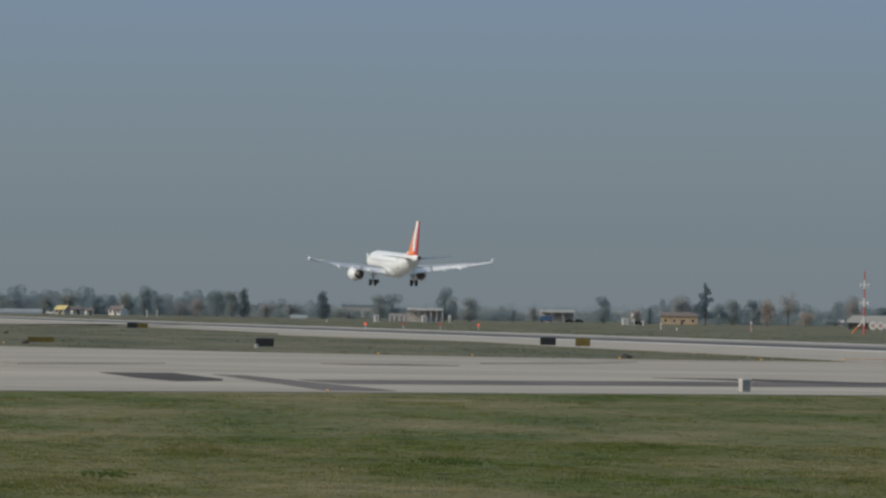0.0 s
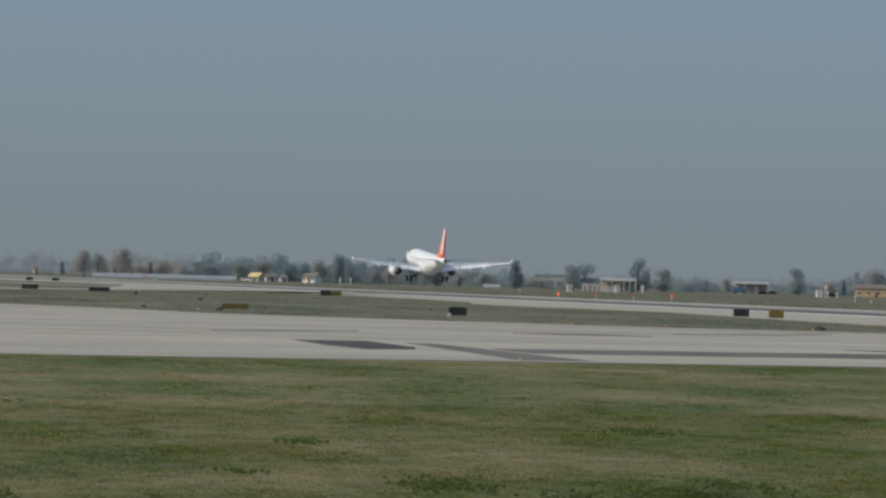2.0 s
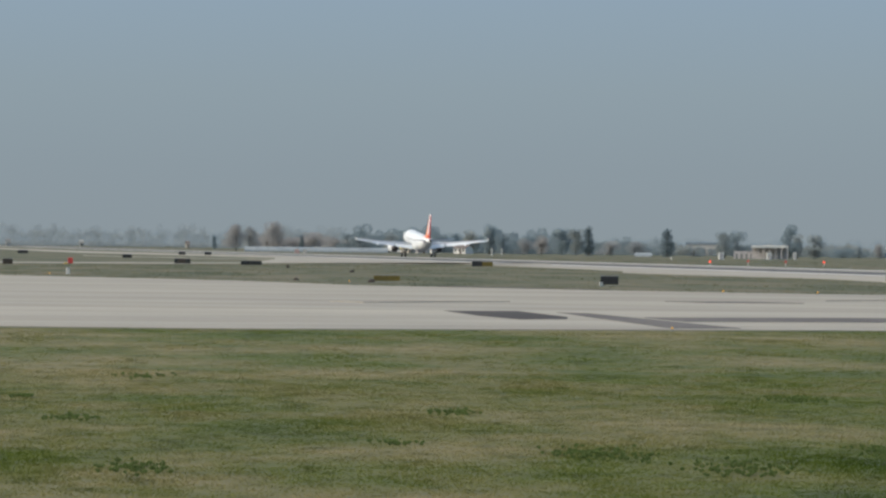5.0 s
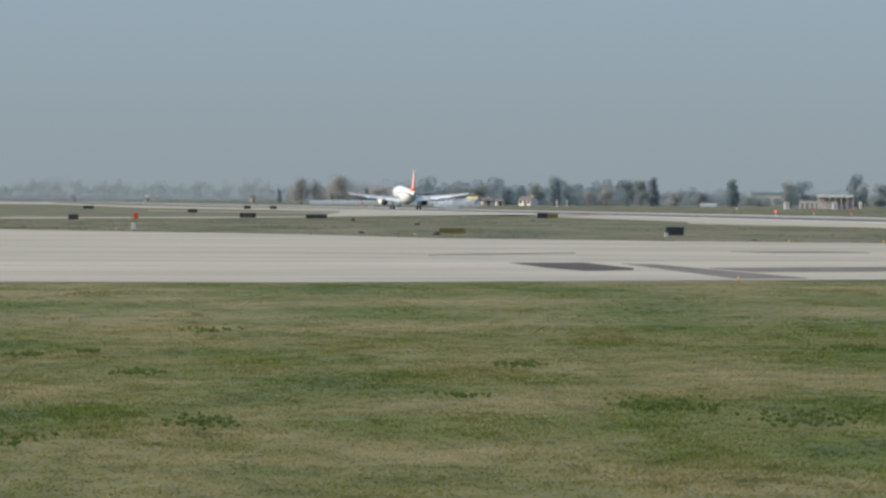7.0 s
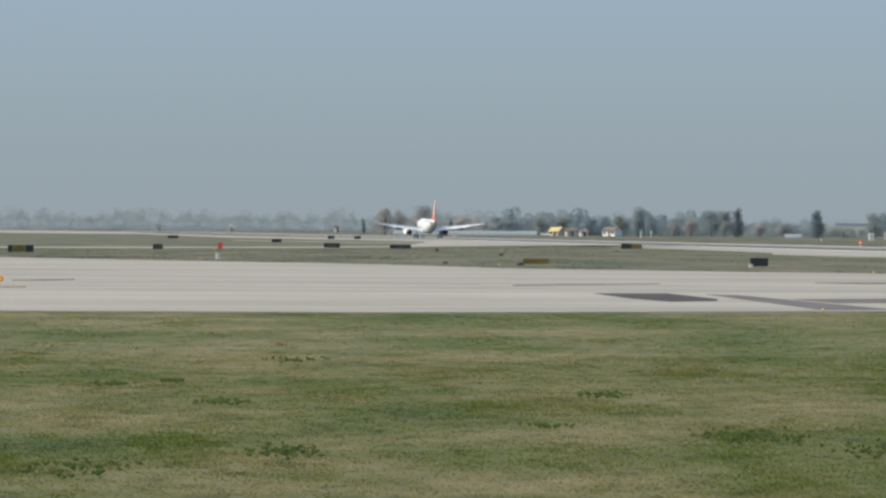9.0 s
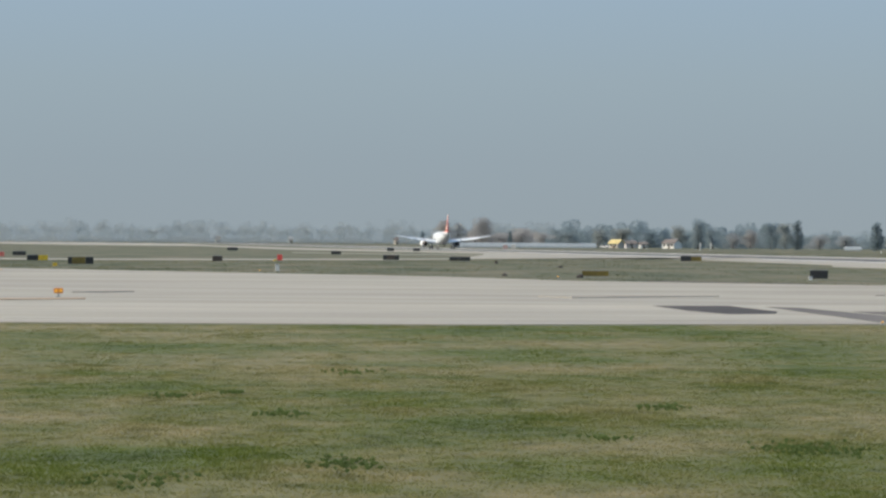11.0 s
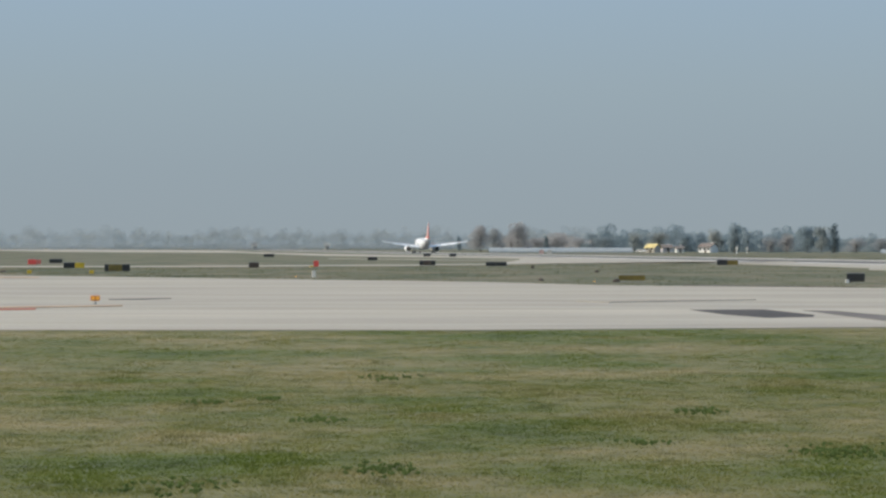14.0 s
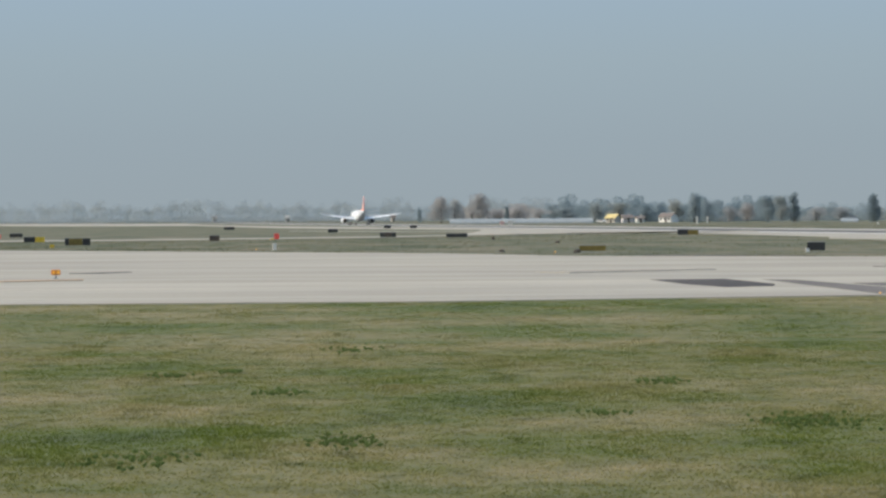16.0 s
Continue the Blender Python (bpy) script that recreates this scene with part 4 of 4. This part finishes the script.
shed(7.70, 1418, 13.2, 8, 4.9, .75, 7, "white-roofed open shed with pale columns")
x, y = at(7.33, 1425)
t = thing("low_building", x, y, 0, face_camera(x, y), label="low pale pink walled yard beside the white-roofed shed", category="building")
part("wall", box(7.5, 5, 2.6, 0, 0, 0, bevel=.05), PINK, t)
part("coping", box(7.8, 5.3, .25, 0, 0, 2.6, bevel=.05), PINK, t)
# Grey panels on the wall stand in for shaded openings, paled for haze.
for q in (-2.6, -.9, .9, 2.6):
    part("opening", box(.9, .1, 1.9, q, -2.5, 0), GREY, t, "grey panel painted as a shaded, hazy opening")
for b, d, w, h in ((7.0, 1296, 1.7, 2.5), (7.69, 1330, 1.6, 2.5), (8.06, 1400, .9, 2.6), (10.6, 1395, 2.1, 2.6)):
    x, y = at(b, d)
    t = thing("equipment_shelter", x, y, 0, face_camera(x, y) + 8, label="small white equipment shelter on grass", category="shelter", group="white shelters across the field")
    part("body", box(w, w * .9, h - .15, bevel=.04), WHITE, t)
    part("roof", box(w * 1.1, w, .15, 0, 0, h - .15, bevel=.03), SHEET, t)
    part("door", box(w * .45, .06, h * .7, 0, -w * .45 - .02, .1), PINK, t)

shed(9.62, 1690, 15, 7, 5.2, .8, 4, "white-roofed canopy with vehicles under it", PINK)
x, y = at(9.46, 1684)
t = thing("covered_trailer", x, y, 0, face_camera(x, y), label="blue tarpaulin-covered trailer under the canopy", category="trailer")
part("cover", box(5.6, 2.4, 2.1, 0, 0, .7, bevel=.2), BLUE, t, "blue tarpaulin")
part("bed", box(5.6, 2.3, .25, 0, 0, .45, bevel=.03), DARK, t)
for q in (-1.8, 1.8):
    part("wheel", rod((q, -1.15, .42), (q, -.85, .42), .42, sides=14), DARK, t)
    part("wheel", rod((q, .85, .42), (q, 1.15, .42), .42, sides=14), DARK, t)


def car(b, d, mat, label, turn=90.0):
    x, y = at(b, d)
    t = thing("parked_car", x, y, 0, face_camera(x, y) + turn, label=label, category="car")
    prof = [(-2.1, .35), (-2.1, .85), (-1.3, .95), (-.75, 1.42), (.85, 1.45), (1.5, 1.0), (2.1, .9), (2.1, .35)]
    part("body", loft([[(s * .85, yy, zz) for yy, zz in prof] for s in (-1, 1)]), mat, t)
    for s in (-1, 1):
        part("side_window", box(.03, 1.7, .35, s * .855, .0, 1.0, bevel=.01), WINDOW, t, "dark glass")
        for q in (-1.3, 1.3):
            part("wheel", rod((s * .7, q, .32), (s * .9, q, .32), .32, sides=14), DARK, t)


car(9.80, 1690, BROWN, "dark parked car under the canopy")
car(9.93, 1695, BLACK, "black parked car under the canopy")
car(10.78, 1400, BLACK, "black parked car near white shelters")
car(2.3, 1780, WHITE, "white parked car near the yellow-roofed house", 70)

for b, d, w, h, mat in ((10.73, 1398, .8, 2.2, WHITE), (10.86, 1395, .8, 1.6, WHITE), (10.7, 1402, .9, 4.2, PINK), (11.12, 985, .45, 1.6, WHITE), (12.42, 925, .5, 2.4, BLUSH), (3.68, 1546, .8, 2.6, WHITE), (3.83, 1680, .8, 2.5, WHITE),
                       (6.28, 1200, .4, .8, WHITE), (11.35, 930, .4, .6, WHITE), (5.1, 1690, 1.0, 3.2, CREAM), (11.95, 1480, .3, 4.6, GREY)):
    x, y = at(b, d)
    t = thing("marker_post", x, y, 0, face_camera(x, y), label="pale marker post standing on the far grass", category="post", group="pale posts across the field")
    part("post", rod((0, 0, 0), (0, 0, h * .75), w * .35, w * .25, 8), mat, t)
    part("head", box(w, w * .6, h * .28, 0, 0, h * .72, bevel=w * .1), WHITE, t)


def glasshouse(b0, b1, d, tall, label):
    """A long row of joined film tunnels."""
    (x0, y0), (x1, y1) = at(b0, d), at(b1, d)
    long = math.hypot(x1 - x0, y1 - y0)
    t = thing("greenhouse", (x0 + x1) / 2, (y0 + y1) / 2, 0, math.degrees(math.atan2(y1 - y0, x1 - x0)), label=label, category="greenhouse")
    k = max(3, round(long / 6))
    for i in range(k):
        arch = [[(q, 4 * math.cos(a * math.pi / 8), tall * math.sin(a * math.pi / 8)) for a in range(9)] for q in (-long / 2 + long * i / k, -long / 2 + long * (i + .97) / k)]
        part("bay", loft(arch), GLASSHOUSE, t, "milky film bay")
    part("kerb", box(long, 8.3, .2), GREY, t)


glasshouse(.10, 2.18, 1743, 2.2, "long low greenhouse of milky film")
glasshouse(5.75, 6.0, 1600, 1.6, "short low greenhouse of milky film")
for b in (.86, .98):
    x, y = at(b, 1513)
    t = thing("equipment_shelter", x, y, 0, face_camera(x, y), label="pink and white equipment shelter by the runway", category="shelter", group="white shelters across the field")
    part("body", box(1.7, 1.5, 1.5, bevel=.04), BLUSH if b < .9 else SHEET, t)
    part("roof", box(1.9, 1.7, .15, 0, 0, 1.5, bevel=.03), WHITE, t)

x, y = at(6.73, 2080)
t = thing("warehouse", x, y, 0, face_camera(x, y), label="long pale warehouse with a blue-grey roof", category="warehouse")
part("wall", box(17, 12, 5.8), SHEET, t)
part("roof", box(17.6, 12.6, 1.4, 0, 0, 5.8, bevel=.15), SLATE, t, "blue-grey roof edge")
for q in (-5, 0, 5):
    part("door", box(3, .2, 3.6, q, -6.05, 0), GREY, t)

x, y = at(14.35, 1290)
t = thing("tent_hall", x, y, 0, face_camera(x, y), label="wide hall with a dull low-pitched sheet roof", category="hall")
# Solid box; the shade inside an open front is painted as its dark colour.
part("wall", box(24, 12, 2.6), ROOF, t, "dark wall with an open front's shade in its colour")
part("roof", loft([[(q, -7, 2.3), (q * .82, 0, 4.6), (q, 7, 2.3), (q, 7, 2.1), (q, -7, 2.1)] for q in (-13, 13)]), HALL_ROOF, t, "dull grey-brown sheet roof")
for i in range(7):
    part("post", box(.3, .3, 2.3, -12 + 4 * i, -6.3, 0), GREY, t)


# ---- turf ----
def tufts(seed, count):
    """Blades of grass in loose tufts over the field between the camera and the apron."""
    r = random.Random(seed)
    verts, faces = [], []
    for i in range(count):
        d = math.sqrt(r.uniform(38.0 ** 2, 166.0 ** 2)) if r.random() < .55 else r.uniform(38, 100)
        x, y = at(r.uniform(-7.6, 15.2), d)
        if y > 147.6 + .36 * max(0, x) + r.uniform(-.8, .5):
            continue
        k = .6 + 1.3 * max(0, noise.noise(Vector((x * .5, y * .12, 4.0)))) + .5 * max(0, noise.noise(Vector((x * 2.2, y * .6, 9.0))))
        for q in range(r.randint(4, 6)):
            a, h, lean = r.uniform(0, 6.28), r.uniform(.012, .036) * k, r.uniform(.02, .08)
            bx, by = x + r.uniform(-.12, .12), y + r.uniform(-.16, .16)
            w = r.uniform(.006, .017)
            o = len(verts)
            verts += [(bx - w, by, -.005), (bx + w, by, -.005), (bx + lean * math.cos(a), by + lean * math.sin(a), h)]
            faces.append((o, o + 1, o + 2))
    me = bpy.data.meshes.new("grass_tufts")
    me.from_pydata(verts, [], faces)
    me.materials.append(TUFT)
    return tagged(new("grass_tufts", me), "short uneven grass with green and straw tufts", "grass", kind="stuff")


tufts(81, 140000)


APRON_FAR = [(-170, 520), (-46, 411), (0, 345), (9, 318), (26, 300), (40, 290), (57, 284), (72, 290)]
ISLAND_TOP = [(-170, 525), (-46, 573), (-28, 595), (-10, 615), (5, 668), (27, 712), (38, 725), (46, 665), (50, 605), (54, 550), (66, 435), (71, 335), (72, 291)]


def rough_grass(seed):
    """Longer rough grass on the island behind the apron and on the field beyond the runway."""
    r = random.Random(seed)
    verts, faces = [], []
    px, py = [p[0] for p in APRON_FAR], [p[1] for p in APRON_FAR]
    qx, qy = [p[0] for p in ISLAND_TOP], [p[1] for p in ISLAND_TOP]
    for i in range(13000):
        if i % 3:
            x = r.uniform(-75, 72)
            lo, hi = np.interp(x, px, py), np.interp(x, qx, qy)
            u = r.random()
            y = lo + (hi - lo) * (u if r.random() < .7 else u ** 4 if r.random() < .5 else 1 - u ** 4)
            tall = .05
        else:
            y = r.uniform(420, 1250)
            x = 150 - .1158 * (y - 120) + 23 + r.random() ** 1.5 * 160
            tall = .09
        tall *= .5 + 1.1 * max(0, noise.noise(Vector((x * .15, y * .03, 1.0)))) + .3 * r.random()
        for q in range(4):
            a, h, lean, w = r.uniform(0, 6.28), tall * r.uniform(.5, 1.3), r.uniform(.05, .2), r.uniform(.05, .14)
            bx, by = x + r.uniform(-.4, .4), y + r.uniform(-.6, .6)
            o = len(verts)
            verts += [(bx - w, by, -.01), (bx + w, by, -.01), (bx + lean * math.cos(a), by + lean * math.sin(a), h)]
            faces.append((o, o + 1, o + 2))
    me = bpy.data.meshes.new("rough_grass")
    me.from_pydata(verts, [], faces)
    me.materials.append(TUFT)
    return tagged(new("rough_grass", me), "rough dry grass tufts on the far airfield", "grass", kind="stuff")


rough_grass(85)


def weeds(seed, spots):
    r = random.Random(seed)
    verts, faces = [], []
    for x, y, spread, count in spots:
        for i in range(int(count * 3)):
            px, py = x + r.gauss(0, spread * .7), y + r.gauss(0, spread * 1.8)
            for q in range(7):
                a, n = r.uniform(0, 6.28), r.uniform(.025, .06)
                tip = Vector((px + n * math.cos(a), py + n * math.sin(a), r.uniform(.02, .05)))
                side = Vector((-math.sin(a), math.cos(a), 0)) * n * .35
                mid = Vector((px, py, .02)).lerp(tip, .55) + Vector((0, 0, .03))
                o = len(verts)
                verts += [(px, py, 0), tuple(mid + side), tuple(tip), tuple(mid - side)]
                faces += [(o, o + 1, o + 2), (o, o + 2, o + 3)]
    me = bpy.data.meshes.new("weeds")
    me.from_pydata(verts, [], faces)
    me.materials.append(WEED)
    return tagged(new("weeds", me), "dark green broad-leaved weeds in the turf", "weeds", kind="stuff")


WEED_SPOTS = [(-4.4, 82, .18, 10), (-3.0, 72, .35, 14), (-5.6, 80, .3, 10), (4.2, 76, .35, 16), (5.6, 61, .55, 30), (-1.4, 56, .4, 18), (-4.0, 52, .5, 16), (7.4, 57, .7, 26), (10.4, 62, .5, 20), (12, 84, .5, 18), (2.6, 64, .3, 8), (-2.2, 95, .6, 12)]
weeds(83, WEED_SPOTS)


def motions():
    # seconds, bearing and distance of the main wheels, height, nose-up pitch
    flight = [(0, 7.235, 712, 8.3, 2.3), (1, 5.975, 768, 5.15, 3.4), (2, 4.93, 829, 2.95, 3.9), (3, 4.05, 890, 2.35, 4.3), (3.5, 3.66, 920, 1.85, 4.5), (5, 2.62, 1002, .8, 4.6), (5.6, 2.26, 1034, .45, 4.6),
              (6, 2.03, 1057, .39, 4.4), (7, 1.49, 1116, .39, 3.4), (8, .965, 1180, .39, 2.2), (9, .60, 1248, .39, 1.0), (11.5, -.22, 1420, .39, 0), (12.5, -.52, 1485, .39, 0), (14, -.85, 1566, .39, 0),
              (15, -1.07, 1608, .39, 0), (16, -1.21, 1642, .39, 0)]
    rows = []
    for t, b, d, z, p in flight:
        x, y = at(b, d)
        rows.append((t, pose(x, y, z, p, 0, 6.6 + .2 * max(0, t - 11))))
    walk(plane, rows)
    # puffs hide in the fuselage, hang over the runway from touchdown, then sink underground
    for i, ob in enumerate(puffs):
        inside = pose(0, 4.5 - 2.0 * i, 3.6)
        rides = [(t, m @ inside) for t, m in rows if t <= 5.6]
        x, y = at(2.0 + .055 * i, 1046 - 3 * i)
        lies = [(5.9, pose(x, y, 1.1, 0, 0, 20 * i)), (6.5, pose(x + .3 * i, y - 1.0, 1.5 + .1 * i, 0, 0, 20 * i + 20)), (7.2, pose(x + .8 * i, y - 2.0, 1.6 + .1 * i, 0, 0, 20 * i + 35)),
                (8.2, pose(x + 1.4 * i, y - 3.0, -2.6, 0, 0, 20 * i + 50)), (16, pose(x + 1.5 * i, y - 3.0, -3.0, 0, 0, 20 * i + 50))]
        walk(ob, rides + lies)


motions()
